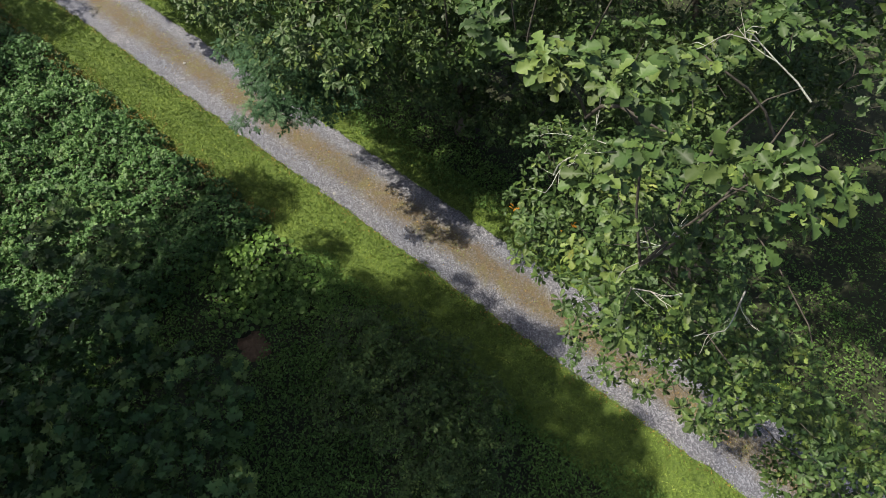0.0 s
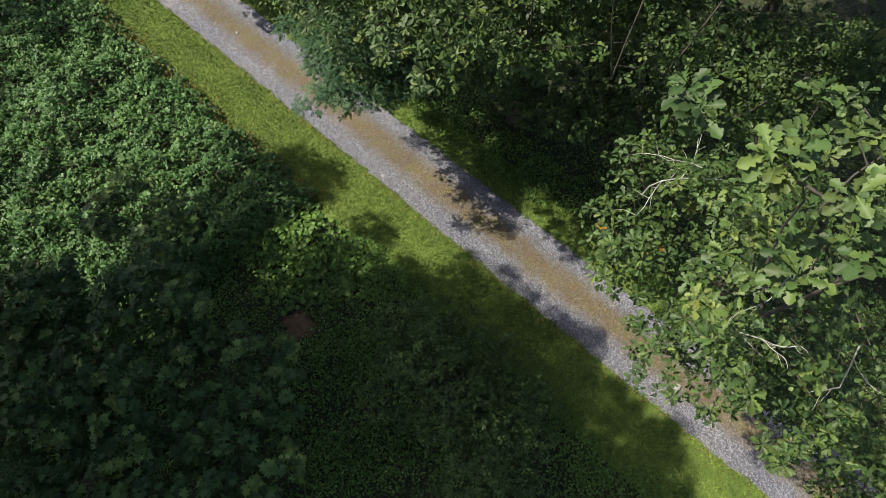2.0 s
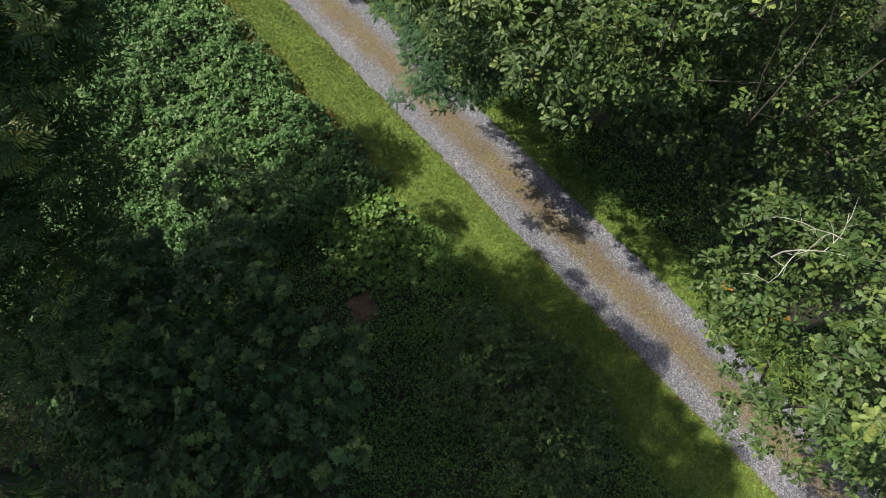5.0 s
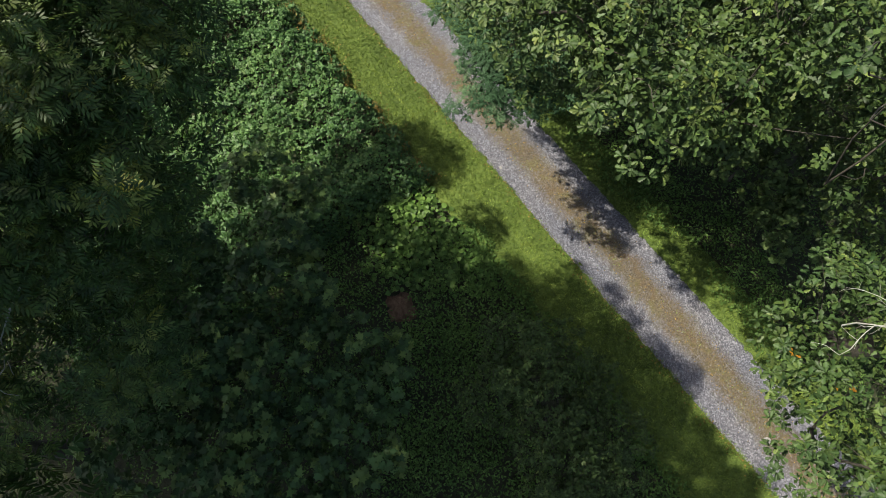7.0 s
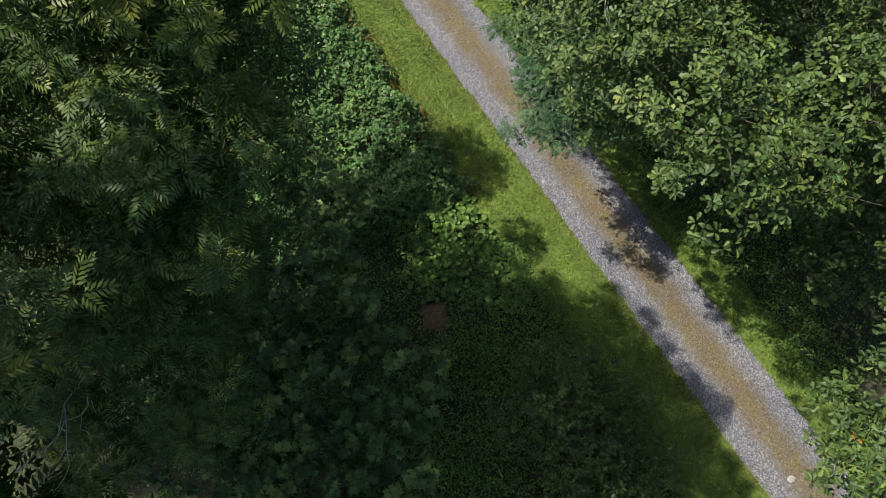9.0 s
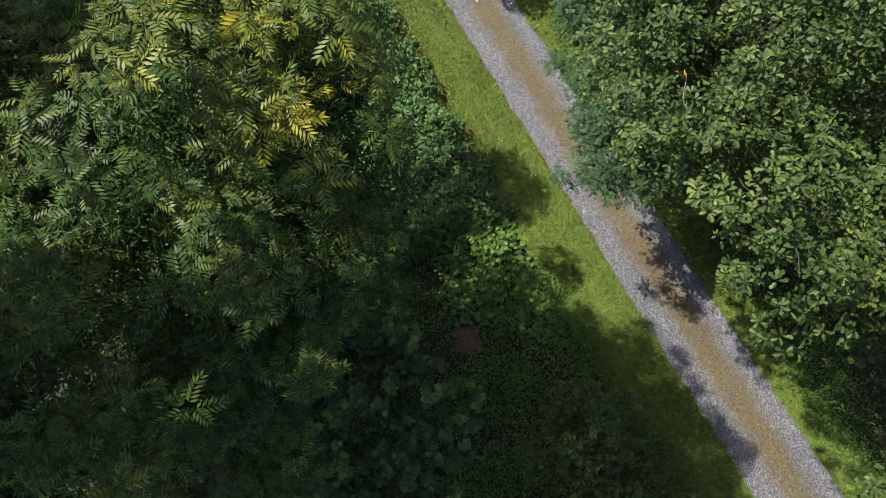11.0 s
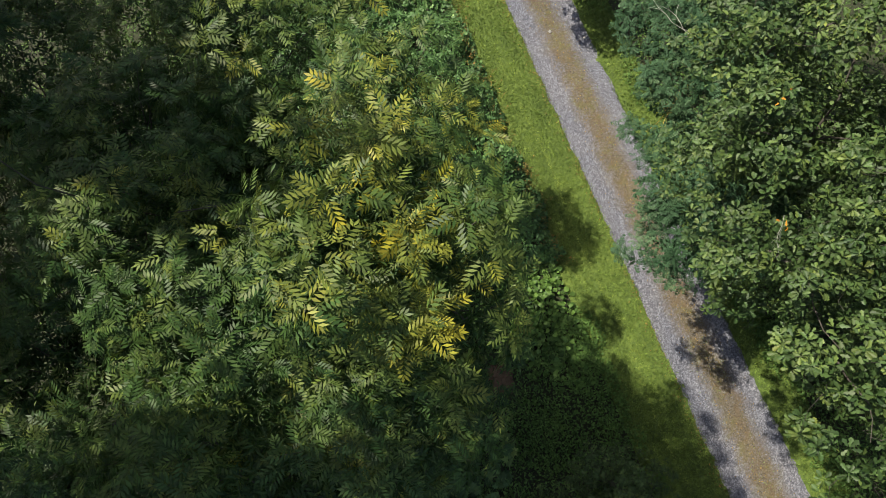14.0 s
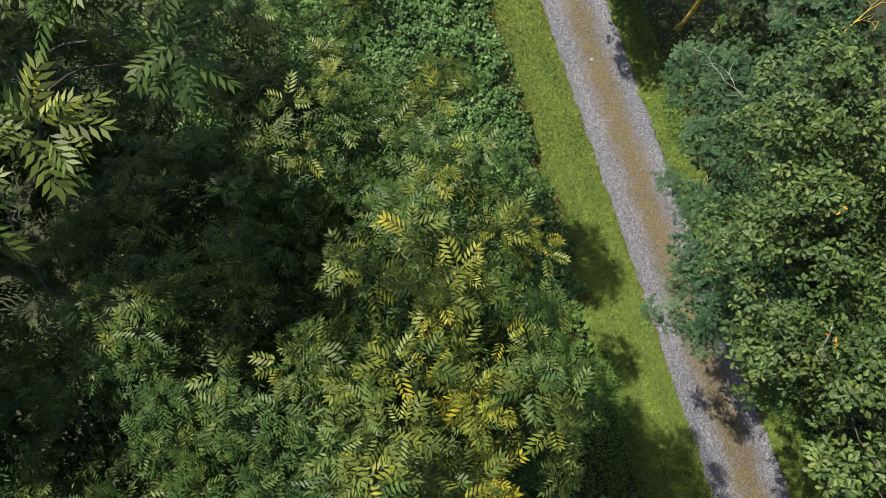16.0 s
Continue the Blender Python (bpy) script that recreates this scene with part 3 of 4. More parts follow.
# ---- low plants ----
BARE = ((-6.05, -1.55, 0.62), (-5.6, -10.6, 0.8))


def cover(name, spots, template, material, size, label, category, seed, tone=0.0, tilt=0.7, kind="stuff"):
    """Low growth: leaves over a bumpy surface given by (x, y, radius, height, count) mounds."""
    rng = np.random.default_rng(seed)
    at = []
    for x, y, r, h, n in spots:
        a, k = rng.uniform(0, 2 * math.pi, n), np.sqrt(rng.random(n)) * r
        px, py = x + k * np.cos(a), y + k * np.sin(a)
        bumps = np.array([noise.noise(Vector((u * 1.4, w * 1.4, seed))) + 0.6 * noise.noise(Vector((u * 4, w * 4, seed + 3))) for u, w in zip(px, py)])
        pz = h * (1 - (k / r) ** 2) ** 0.5 * (0.62 + 0.62 * bumps) * (1 - 0.4 * rng.random(n) ** 2)
        at.append(np.column_stack([px, py, np.maximum(pz, 0.0)]))
    p = np.vstack(at)
    for x, y, r in BARE:
        d = np.hypot((p[:, 0] - x) / 0.75, p[:, 1] - y) / r
        p = p[d + 0.9 * rng.random(len(p)) ** 2 > 0.95]
    n = len(p)
    way = np.column_stack([rng.normal(size=(n, 2)), 0.35 * rng.normal(size=n) + 0.1])
    face = np.column_stack([tilt * rng.normal(size=(n, 2)), np.ones(n)])
    sh = np.clip(0.45 + tone + 0.25 * np.array([noise.noise(Vector((u * 0.9, w * 0.9, seed + 8))) for u, w, _ in p]) + rng.normal(0, 0.17, n), 0, 1)
    ob = put(name, leaves(name, template, p, way, face, size * rng.uniform(0.6, 1.3, n), sh), material)
    return tagged(ob, label, category, kind=kind)


def trio():
    vs, fs = [], []
    v, f = np.array([(0, 0, 0), (0.3, 0.45, 0.07), (0, 1, -0.08), (-0.3, 0.45, 0.07)]), np.array([(0, 1, 2), (0, 2, 3)])
    for k, a in enumerate((0, 75, -75)):
        c, s = math.cos(radians(a)), math.sin(radians(a))
        w = v * np.array([1.15, 0.62, 1])
        w = np.column_stack([w[:, 0] * c + w[:, 1] * s, -w[:, 0] * s + w[:, 1] * c, w[:, 2]]) + np.array([0, 0.3, 0])
        vs.append(w)
        fs.append(f + k * len(v))
    return np.vstack(vs), np.vstack(fs)


TRIO = trio()


def thicket(name, x0, x1, y0, y1, n, tall, template, material, size, label, category, seed, tilt=0.75):
    """A tangle with an uneven top, falling away to its edges."""
    rng = np.random.default_rng(seed)
    p = scatter(n, x0, x1, y0, y1, rng)

    def hump(x, y):
        q = 0.55 + 0.45 * noise.noise(Vector((x * 0.45, y * 0.45, seed))) + 0.42 * noise.noise(Vector((x * 1.3, y * 1.3, seed + 1))) + 0.24 * noise.noise(Vector((x * 3.4, y * 3.4, seed + 2)))
        edge = min(x - x0, x1 - x, y - y0, y1 - y) + 0.5 * noise.noise(Vector((x * 1.1, y * 1.1, seed + 5)))
        return tall * max(q, 0.08) * min(1.0, max(edge, 0.0) / 0.9) ** 0.6, edge

    h = np.array([hump(x, y) for x, y, _ in p])
    p, h = p[h[:, 1] > 0], h[h[:, 1] > 0]
    n = len(p)
    p[:, 2] = h[:, 0] * (1 - 0.45 * rng.random(n) ** 2)
    way = np.column_stack([rng.normal(size=(n, 2)), 0.35 * rng.normal(size=n)])
    face = np.column_stack([tilt * rng.normal(size=(n, 2)), np.ones(n)])
    sh = np.clip(0.45 + 0.30 * np.array([noise.noise(Vector((u * 0.8, w * 0.8, seed + 8))) + 0.6 * noise.noise(Vector((u * 2.5, w * 2.5, seed + 9))) for u, w, _ in p]) + rng.normal(0, 0.16, n), 0, 1)
    ob = put(name, leaves(name, template, p, way, face, size * rng.uniform(0.55, 1.35, n), sh), material)
    return tagged(ob, label, category, kind="stuff")


thicket("brambles", -10.2, -2.75, 1.3, 19.5, 47000, 1.25, TRIO, BRAMBLE_LEAF, 0.122, "dense bright green bramble and nettle thicket beside the verge", "brambles", 31)
thicket("brambles", -14.5, -9.4, -0.5, 10.5, 11000, 1.0, TRIO, BRAMBLE_LEAF, 0.14, "dark green brambles in the shade of the ash trees", "brambles", 35)
cover("undergrowth", [(-3.4, -2.4, 0.7, 0.3, 500), (-3.3, -3.6, 0.55, 0.28, 350), (-3.3, -4.6, 0.7, 0.3, 500), (-3.2, -5.9, 0.6, 0.3, 400), (-3.4, -7.3, 0.75, 0.3, 550), (-3.2, -8.7, 0.55, 0.25, 350), (-3.4, -9.9, 0.7, 0.3, 450), (-3.3, -11.3, 0.6, 0.25, 350), (-10.5, 11.0, 3.0, 0.7, 2600), (-14.5, 15.0, 4.0, 0.6, 2200), (-17.5, 16.5, 4.0, 0.6, 1800), (-12.5, 9.0, 3.0, 0.7, 2600), (-14.5, 3.5, 3.0, 0.6, 2400), (-4.6, -3.0, 2.0, 0.35, 4200), (-6.6, -4.4, 2.3, 0.45, 5200), (-7.8, -7.0, 2.6, 0.45, 5000), (-5.2, -9.2, 2.3, 0.35, 4400), (-4.6, -12.2, 2.4, 0.4, 3600), (-8.4, -10.8, 3.0, 0.5, 4000), (-10.8, -4.5, 3.2, 0.5, 4000), (-11.6, 1.0, 3.6, 0.6, 4000), (-6.2, 1.0, 2.0, 0.4, 3000), (-13.5, 6.5, 4.2, 0.6, 4000), (-3.5, -1.2, 1.0, 0.25, 1400), (-15.5, -1.0, 3.5, 0.6, 2500), (-19.5, 8.0, 5.0, 0.6, 2600), (-19.0, 2.0, 4.0, 0.6, 1800), (-16.0, 13.0, 4.5, 0.6, 2200), (-9.0, -1.5, 2.6, 0.5, 3600), (-11.6, 12.5, 3.0, 0.8, 2600), (-8.2, 1.8, 2.0, 0.5, 2600)], LENS, COVER_LEAF, 0.10, "low dark green ground plants in deep shade", "undergrowth", 32)
cover("undergrowth", [(2.9, 1.2, 1.1, 0.35, 900), (2.6, -0.6, 1.1, 0.35, 1000), (2.5, -2.2, 1.1, 0.35, 1000), (2.6, -3.6, 0.9, 0.3, 800), (3.1, -5.2, 0.9, 0.35, 700), (2.7, -7.0, 1.1, 0.35, 1000), (2.5, -8.6, 1.1, 0.35, 900), (2.6, -10.4, 1.0, 0.3, 700), (4.2, -3.5, 2.6, 0.5, 3800), (4.0, 1.5, 2.4, 0.5, 3600), (3.8, 6.0, 2.2, 0.5, 3000), (4.4, -8.5, 2.8, 0.5, 3400), (4.0, 10.5, 2.6, 0.5, 2600), (8.0, -5.0, 3.6, 0.6, 3000), (8.0, 3.0, 3.8, 0.6, 2600), (12.5, -8.0, 4.0, 0.6, 2000), (10.5, -1.0, 4.0, 0.6, 2400), (14.5, -3.0, 4.5, 0.6, 1800), (16.5, -9.0, 5.0, 0.6, 1800), (6.5, -14.5, 3.0, 0.6, 2200), (3.8, -15.6, 2.4, 0.5, 1600), (9.8, -13.0, 3.0, 0.6, 1800), (3.6, -13.0, 2.6, 0.5, 2000), (15.0, 0.5, 4.5, 0.6, 2200), (17.5, 3.5, 4.5, 0.6, 1800), (12.5, 4.5, 4.0, 0.6, 1800), (19.0, -2.5, 4.5, 0.6, 1800)], LENS, COVER_LEAF, 0.10, "low dark green plants under the trees", "undergrowth", 33)

# dry seed heads where the brambles meet the mown grass
rng = np.random.default_rng(36)
paths, heads = [], []
for k in range(420):
    y = rng.uniform(1.0, 18.0)
    x = -3.02 + 0.16 * rng.normal() + 0.14 * math.sin(y * 1.9)
    h = rng.uniform(0.25, 0.6)
    tip = (x + 0.12 * rng.normal() + 0.05, y + 0.12 * rng.normal(), h)
    paths.append([(x, y, -0.02, 0.004), ((x + tip[0]) / 2, (y + tip[1]) / 2, h * 0.6, 0.003), (*tip, 0.002)])
    heads += [tip] * 5
v, f = tubes(paths, 3)
tagged(put("dry_stems", mesh_from("dry_stems", v, f, np.full(len(v), 0.6)), LITTER_LEAF), "thin dry brown weed stems along the grass verge", "weeds", kind="stuff")
p = np.array(heads) + rng.normal(0, 0.03, (len(heads), 3))
tagged(put("seed_heads", leaves("seed_heads", OVATE, p, rng.normal(size=p.shape), rng.normal(size=p.shape) + np.array([0, 0, 1.0]), rng.uniform(0.03, 0.07, len(p)), rng.uniform(0.3, 1.0, len(p))), LITTER_LEAF), "small dry brown seed heads along the grass verge", "weeds", kind="stuff")

# broad-leaved patch at the edge of the verge, every leaf on its stalk
patch = thing("butterbur_patch", (-4.5, 0.1, 0.0), "patch of broad pale green butterbur leaves beside the verge", "plant")
rng = np.random.default_rng(41)
v, f = ROUND
big_leaf = mesh_from("leaf", v, f, np.full(len(v), 0.5))
big_leaf.materials.append(DOCK_LEAF)
dark_leaf = mesh_from("leaf", v, f, np.full(len(v), 0.15))
dark_leaf.materials.append(DOCK_LEAF)
for k in range(290):
    a, q = rng.uniform(0, 6.28), math.sqrt(rng.random())
    x, y = 0.95 * q * math.cos(a) + 0.1 * rng.normal(), 1.1 * q * math.sin(a) + 0.15 + 0.1 * rng.normal()
    z = 0.14 + 0.20 * (1 - q * q) + 0.10 * rng.normal()
    ob = new("leaf", big_leaf if rng.random() < 0.75 else dark_leaf)
    ob.parent = patch
    s = rng.uniform(0.08, 0.155)
    ob.matrix_basis = pose(x, y, max(z, 0.08), rng.normal(0, 30), rng.normal(0, 30), rng.uniform(0, 360)) @ Matrix.Diagonal((s, s, s, 1))
paths = []
for k in range(70):
    x, y = 0.9 * rng.normal(), 1.0 * rng.normal()
    if math.hypot(x / 1.2, y / 1.5) < 1:
        paths.append([(x, y, -0.1, 0.01), (x + 0.05, y, 0.2, 0.008), (x + 0.08, y + 0.04, 0.42, 0.006)])
v, f = tubes(paths, 4)
tagged(put("stalk", mesh_from("stalk", v, f, np.full(len(v), 0.5)), DOCK_LEAF, patch), kind="stuff")

# leaves round the patch toned darker, shade put into their colour
cover("butterbur", [(-4.5, -0.9, 1.1, 0.3, 300), (-4.4, 0.2, 1.4, 0.35, 380), (-3.8, 1.2, 0.8, 0.3, 170), (-3.5, -1.2, 0.7, 0.25, 110), (-5.4, -0.3, 1.0, 0.35, 230), (-5.0, 1.6, 1.1, 0.4, 260), (-3.9, -1.9, 0.9, 0.3, 200)], ROUND, DOCK_LEAF, 0.14, "low broad round leaves round the butterbur patch", "plant", 34, -0.2, 0.35)

# ---- shrubs ----
tree("blackthorn_shrub", (-4.8, -6.6, 0), (-4.8, -6.6, 0.6), 0.05, [(-4.5, -5.1, 2.5, 1.1), (-4.8, -6.6, 2.2, 1.2), (-5.3, -7.6, 2.4, 1.2), (-3.8, -5.4, 1.6, 1.0), (-6.1, -8.4, 1.9, 1.2), (-4.2, -7.9, 1.8, 1.1), (-3.7, -6.6, 1.5, 0.9), (-5.6, -5.4, 1.6, 1.0)], OVATE, THORN_LEAF, 0.085, 9, 17, "dense dark green blackthorn shrub in the shade", "shrub", 51, (0, 45), 0.6, 0.30)
tree("sycamore_sapling", (-9.2, -1.6, 0), (-9.2, -1.6, 1.6), 0.06, [(-8.5, -0.4, 3.4, 1.25), (-9.6, -2.1, 3.6, 1.35), (-8.2, -2.8, 3.0, 1.25), (-10.8, -0.6, 3.6, 1.3), (-10.0, 1.4, 3.2, 1.3), (-9.2, -4.2, 3.0, 1.3), (-11.2, -3.4, 3.4, 1.4), (-7.9, 1.0, 2.8, 1.1), (-12.4, -1.4, 3.6, 1.4), (-12.2, 1.2, 3.4, 1.4), (-10.6, -5.6, 3.0, 1.3)], MAPLE, SYCAMORE_LEAF, 0.17, 7, 6.0, "young sycamore with pale leaf clusters in deep shade", "tree", 52, (-5, 25), 1.3, 0.42, tone=0.0, vary=0.32)
# tone raised above the shaded sapling's, so sunlight is partly in the leaf colour
tree("sycamore_sapling", (-7.2, 2.8, 0), (-7.2, 2.9, 1.4), 0.04, [(-6.8, 3.1, 3.5, 0.6), (-6.5, 2.3, 2.2, 0.7), (-7.7, 3.4, 2.4, 0.7)], MAPLE, SYCAMORE_LEAF, 0.16, 7, 7.0, "small sycamore with pale green leaves catching sunlight", "tree", 53, (-5, 25), 1.3, 0.36, tone=0.12)

tree("hazel_shrub", (4.6, -4.4, 0), (4.6, -4.4, 0.8), 0.06, [(3.4, -3.6, 2.6, 1.4), (4.6, -5.2, 3.0, 1.5), (3.6, -6.4, 2.2, 1.3), (5.6, -3.4, 3.2, 1.5), (3.2, -1.2, 2.2, 1.3), (5.2, -1.0, 3.0, 1.5), (6.4, -6.4, 3.0, 1.6)], ROUND, THORN_LEAF, 0.11, 7, 7, "dark green hazel shrub under the oaks", "shrub", 54, (0, 40), 0.7, 0.36)
tree("hazel_shrub", (5.0, 2.6, 0), (5.0, 2.6, 0.8), 0.06, [(3.6, 1.4, 2.4, 1.3), (4.8, 3.4, 3.0, 1.5), (3.6, 6.8, 2.6, 1.3), (5.8, 1.4, 3.2, 1.5), (5.4, 6.0, 3.2, 1.6), (4.4, 9.4, 2.6, 1.4)], ROUND, THORN_LEAF, 0.11, 7, 7, "dark green hazel shrub under the trees", "shrub", 55, (0, 40), 0.7, 0.36)

# ---- trees beside the track ----
oak1 = tree("oak_tree", (4.2, -1.4, 0), (3.4, -1.4, 5.0), 0.34, [(-1.9, -0.9, 9.0, 1.5), (-2.1, -2.9, 9.7, 1.35), (-2.6, -3.9, 10.0, 0.9), (-1.3, 0.9, 9.4, 1.5), (0.3, 2.6, 8.4, 1.6), (-0.9, -4.5, 10.6, 1.0), (0.2, -1.0, 10.3, 1.7), (0.9, -3.8, 10.7, 1.7), (-0.9, 2.4, 9.9, 1.2), (1.5, 1.6, 10.2, 2.0), (2.8, -4.6, 10.6, 1.6), (3.0, -1.6, 10.8, 1.8), (-0.9, -1.4, 7.2, 1.15), (-1.1, -6.1, 9.7, 0.4), (0.0, -6.5, 9.2, 0.5), (-3.6, -6.0, 13.1, 0.42), (-3.1, -5.4, 13.0, 0.4), (-2.2, -5.5, 12.4, 0.6), (-0.8, -5.6, 12.2, 0.8), (0.6, -6.2, 11.8, 0.9)], OAK, OAK_LEAF, 0.110, 8, 13, "large oak with sunlit green leaves overhanging the track", "tree", 61, (0, 32), 1.1, 0.73, hollow=12.2, spray=1.05, core=0.58, fill_form=OAK_FEW, fill_leaf=0.13, fill=10, high=((-1.9, -1.2, 7.8, 0.9), (-1.7, 0.9, 7.8, 0.9), (-1.3, -2.9, 8.2, 0.85), (2.8, -6.6, 11.0, 1.4), (4.6, -2.5, 12.2, 1.8), (4.8, 0.6, 12.2, 1.8)), back=((4.4, 3.2, 9.6, 2.4), (1.6, 1.0, 6.6, 1.6), (-0.6, -4.2, 8.6, 0.9), (0.4, -1.6, 8.4, 1.5), (0.0, 1.4, 7.4, 1.1), (0.4, -0.1, 4.5, 0.95), (0.35, 1.5, 4.7, 0.9), (0.9, -1.2, 4.9, 0.8), (1.7, 0.4, 4.7, 1.1), (2.0, -1.8, 5.0, 1.2), (1.0, -3.4, 8.6, 1.7), (2.4, -0.6, 8.6, 1.8), (2.0, -7.4, 7.0, 1.4), (3.6, -8.4, 7.2, 1.5), (2.4, -5.4, 8.0, 1.4)), yellow=((-2.7, -0.9, 10.4, 0.7, 0.3), (-3.0, -2.6, 10.8, 0.8, 0.2)))
oak2 = tree("oak_tree", (3.4, -10.0, 0), (2.6, -10.0, 5.0), 0.36, [(-2.2, -8.1, 8.2, 1.5), (-2.9, -9.8, 8.6, 1.5), (-2.4, -11.3, 7.0, 1.1), (-2.4, -7.7, 9.0, 0.85), (-2.5, -9.6, 6.4, 1.1), (-3.1, -9.2, 10.2, 1.2), (-4.95, -9.15, 13.6, 0.72), (-5.0, -8.4, 13.75, 0.5), (-4.5, -8.5, 13.2, 0.6), (-4.2, -9.8, 13.4, 0.65), (-4.3, -9.3, 11.7, 0.8), (-3.2, -9.6, 12.6, 0.8), (-3.4, -8.8, 12.9, 0.6), (-1.6, -9.6, 11.6, 1.1), (-2.8, -12.8, 7.3, 1.0), (-3.5, -11.0, 9.4, 0.8)], OAK, OAK_LEAF, 0.108, 8, 14, "tall oak with lobed green leaves and a few yellow ones", "tree", 62, (0, 32), 1.1, 0.63, high=((-0.4, -7.0, 13.2, 0.9), (0.6, -6.6, 13.0, 1.0), (0.8, -8.2, 12.8, 1.0), (-0.6, -8.4, 13.2, 0.8), (2.0, -7.4, 12.6, 1.1), (1.4, -9.6, 11.4, 1.3), (3.0, -8.4, 11.6, 1.4), (4.4, -6.6, 11.8, 1.4)), fill_form=OAK_FEW, fill_leaf=0.125, fill=8, core=0.6, tone=-0.07, hollow=11.2, back=((-1.7, -13.6, 5.0, 1.0), (0.4, -9.2, 7.4, 1.2)), yellow=((-4.6, -9.0, 13.9, 0.7, 0.22), (-4.2, -9.2, 11.6, 0.8, 0.25)))
rowan = tree("rowan_tree", (2.3, 3.2, 0), (1.8, 3.2, 2.6), 0.10, [(-2.0, -0.2, 5.3, 0.82), (-1.4, 0.3, 5.1, 0.75), (-1.3, 1.2, 4.7, 1.0), (-0.2, 2.6, 4.6, 1.05), (0.2, 3.8, 5.0, 1.1), (0.5, 5.2, 5.0, 1.15), (-0.3, 0.6, 5.2, 1.0), (0.4, -0.5, 5.5, 0.95), (-0.7, -0.4, 4.6, 0.7), (1.2, 4.4, 5.6, 1.2), (1.5, 2.2, 5.6, 1.2), (2.8, 5.4, 6.4, 1.3), (1.0, 0.4, 4.2, 1.1)], ROWAN, ROWAN_LEAF, 0.20, 7, 10, "rowan with blue-green feathery leaves leaning over the track", "tree", 63, (0, 30), 0.9, 0.46, fill=13, fill_leaf=0.13, high=((-1.9, -0.1, 5.0, 0.45), (-1.0, -0.3, 4.6, 0.5), (-0.3, 0.8, 4.6, 0.8), (0.1, -0.6, 4.8, 0.7), (0.5, 2.4, 4.4, 0.8)))
# ---- trees on the other side ----
ash1 = tree("ash_tree", (-11.2, 2.0, 0), (-10.6, 2.2, 6.5), 0.26, [(-7.9, 0.1, 13.0, 1.2), (-7.9, 1.0, 13.4, 0.85), (-8.4, 0.1, 13.5, 0.85), (-7.55, -0.5, 13.0, 0.7), (-6.95, 1.6, 12.3, 0.6), (-7.7, 3.3, 12.2, 0.85), (-7.5, 2.0, 11.9, 1.15), (-9.3, 0.2, 12.1, 1.6), (-10.4, 2.0, 11.8, 1.6), (-8.6, 3.2, 11.8, 1.4), (-10.2, -1.2, 11.9, 1.5), (-10.6, -2.0, 9.6, 1.2), (-8.6, -1.2, 12.1, 1.0), (-9.4, -1.7, 11.2, 0.9), (-10.0, -2.3, 9.7, 1.0), (-11.8, 0.3, 11.0, 1.6), (-12.4, 4.0, 9.4, 1.5), (-7.1, 0.8, 12.1, 0.75), (-7.65, 5.5, 11.3, 0.45), (-7.95, 8.9, 11.4, 1.1), (-11.2, 8.6, 11.2, 1.2), (-11.7, 5.2, 11.2, 1.1), (-9.3, 5.0, 11.4, 1.1), (-9.3, 6.1, 11.3, 0.45), (-12.6, 7.0, 11.0, 1.5), (-9.6, 2.4, 15.95, 0.42), (-8.9, 2.3, 16.05, 0.38), (-9.3, 2.05, 16.05, 0.34), (-9.75, 1.9, 15.8, 0.36), (-8.15, 0.65, 13.9, 0.5), (-7.6, 0.4, 13.7, 0.5)], ASH, ASH_LEAF, 0.205, 7, 9, "ash with feathery compound leaves, some turning yellow", "tree", 71, (0, 30), 0.7, 0.46, tone=0.05, fill=22, fill_leaf=0.10, fill_form=NARROW, core=0.78, hollow=13.9, yellow=((-7.45, -0.45, 13.6, 0.85, 0.36), (-6.8, 1.5, 12.8, 0.8, 0.36), (-9.3, 1.9, 16.0, 0.8, 0.2), (-7.8, 1.1, 14.1, 0.9, 0.26), (-8.3, 0.1, 14.3, 1.3, 0.26), (-7.6, 3.4, 13.0, 1.3, 0.2)), back=((-10.6, 2.0, 9.6, 2.0), (-9.0, 1.6, 10.0, 1.8), (-9.6, -0.4, 9.6, 1.6), (-10.0, 4.6, 9.6, 1.7), (-7.6, 1.4, 11.1, 1.0), (-7.9, 0.0, 11.7, 1.0), (-7.7, 0.7, 11.8, 0.9), (-7.5, 2.3, 11.0, 0.9), (-7.2, 1.0, 11.4, 0.55), (-7.3, -0.5, 12.2, 0.6), (-7.3, 2.1, 11.3, 0.5), (-8.2, -1.2, 11.6, 0.8)), high=((-7.75, 6.05, 11.2, 0.34), (-7.65, 5.5, 11.2, 0.36), (-7.55, 4.95, 11.2, 0.34), (-7.9, 9.0, 11.2, 0.85), (-8.3, 8.3, 11.2, 0.7), (-8.1, 9.8, 11.2, 0.7)))
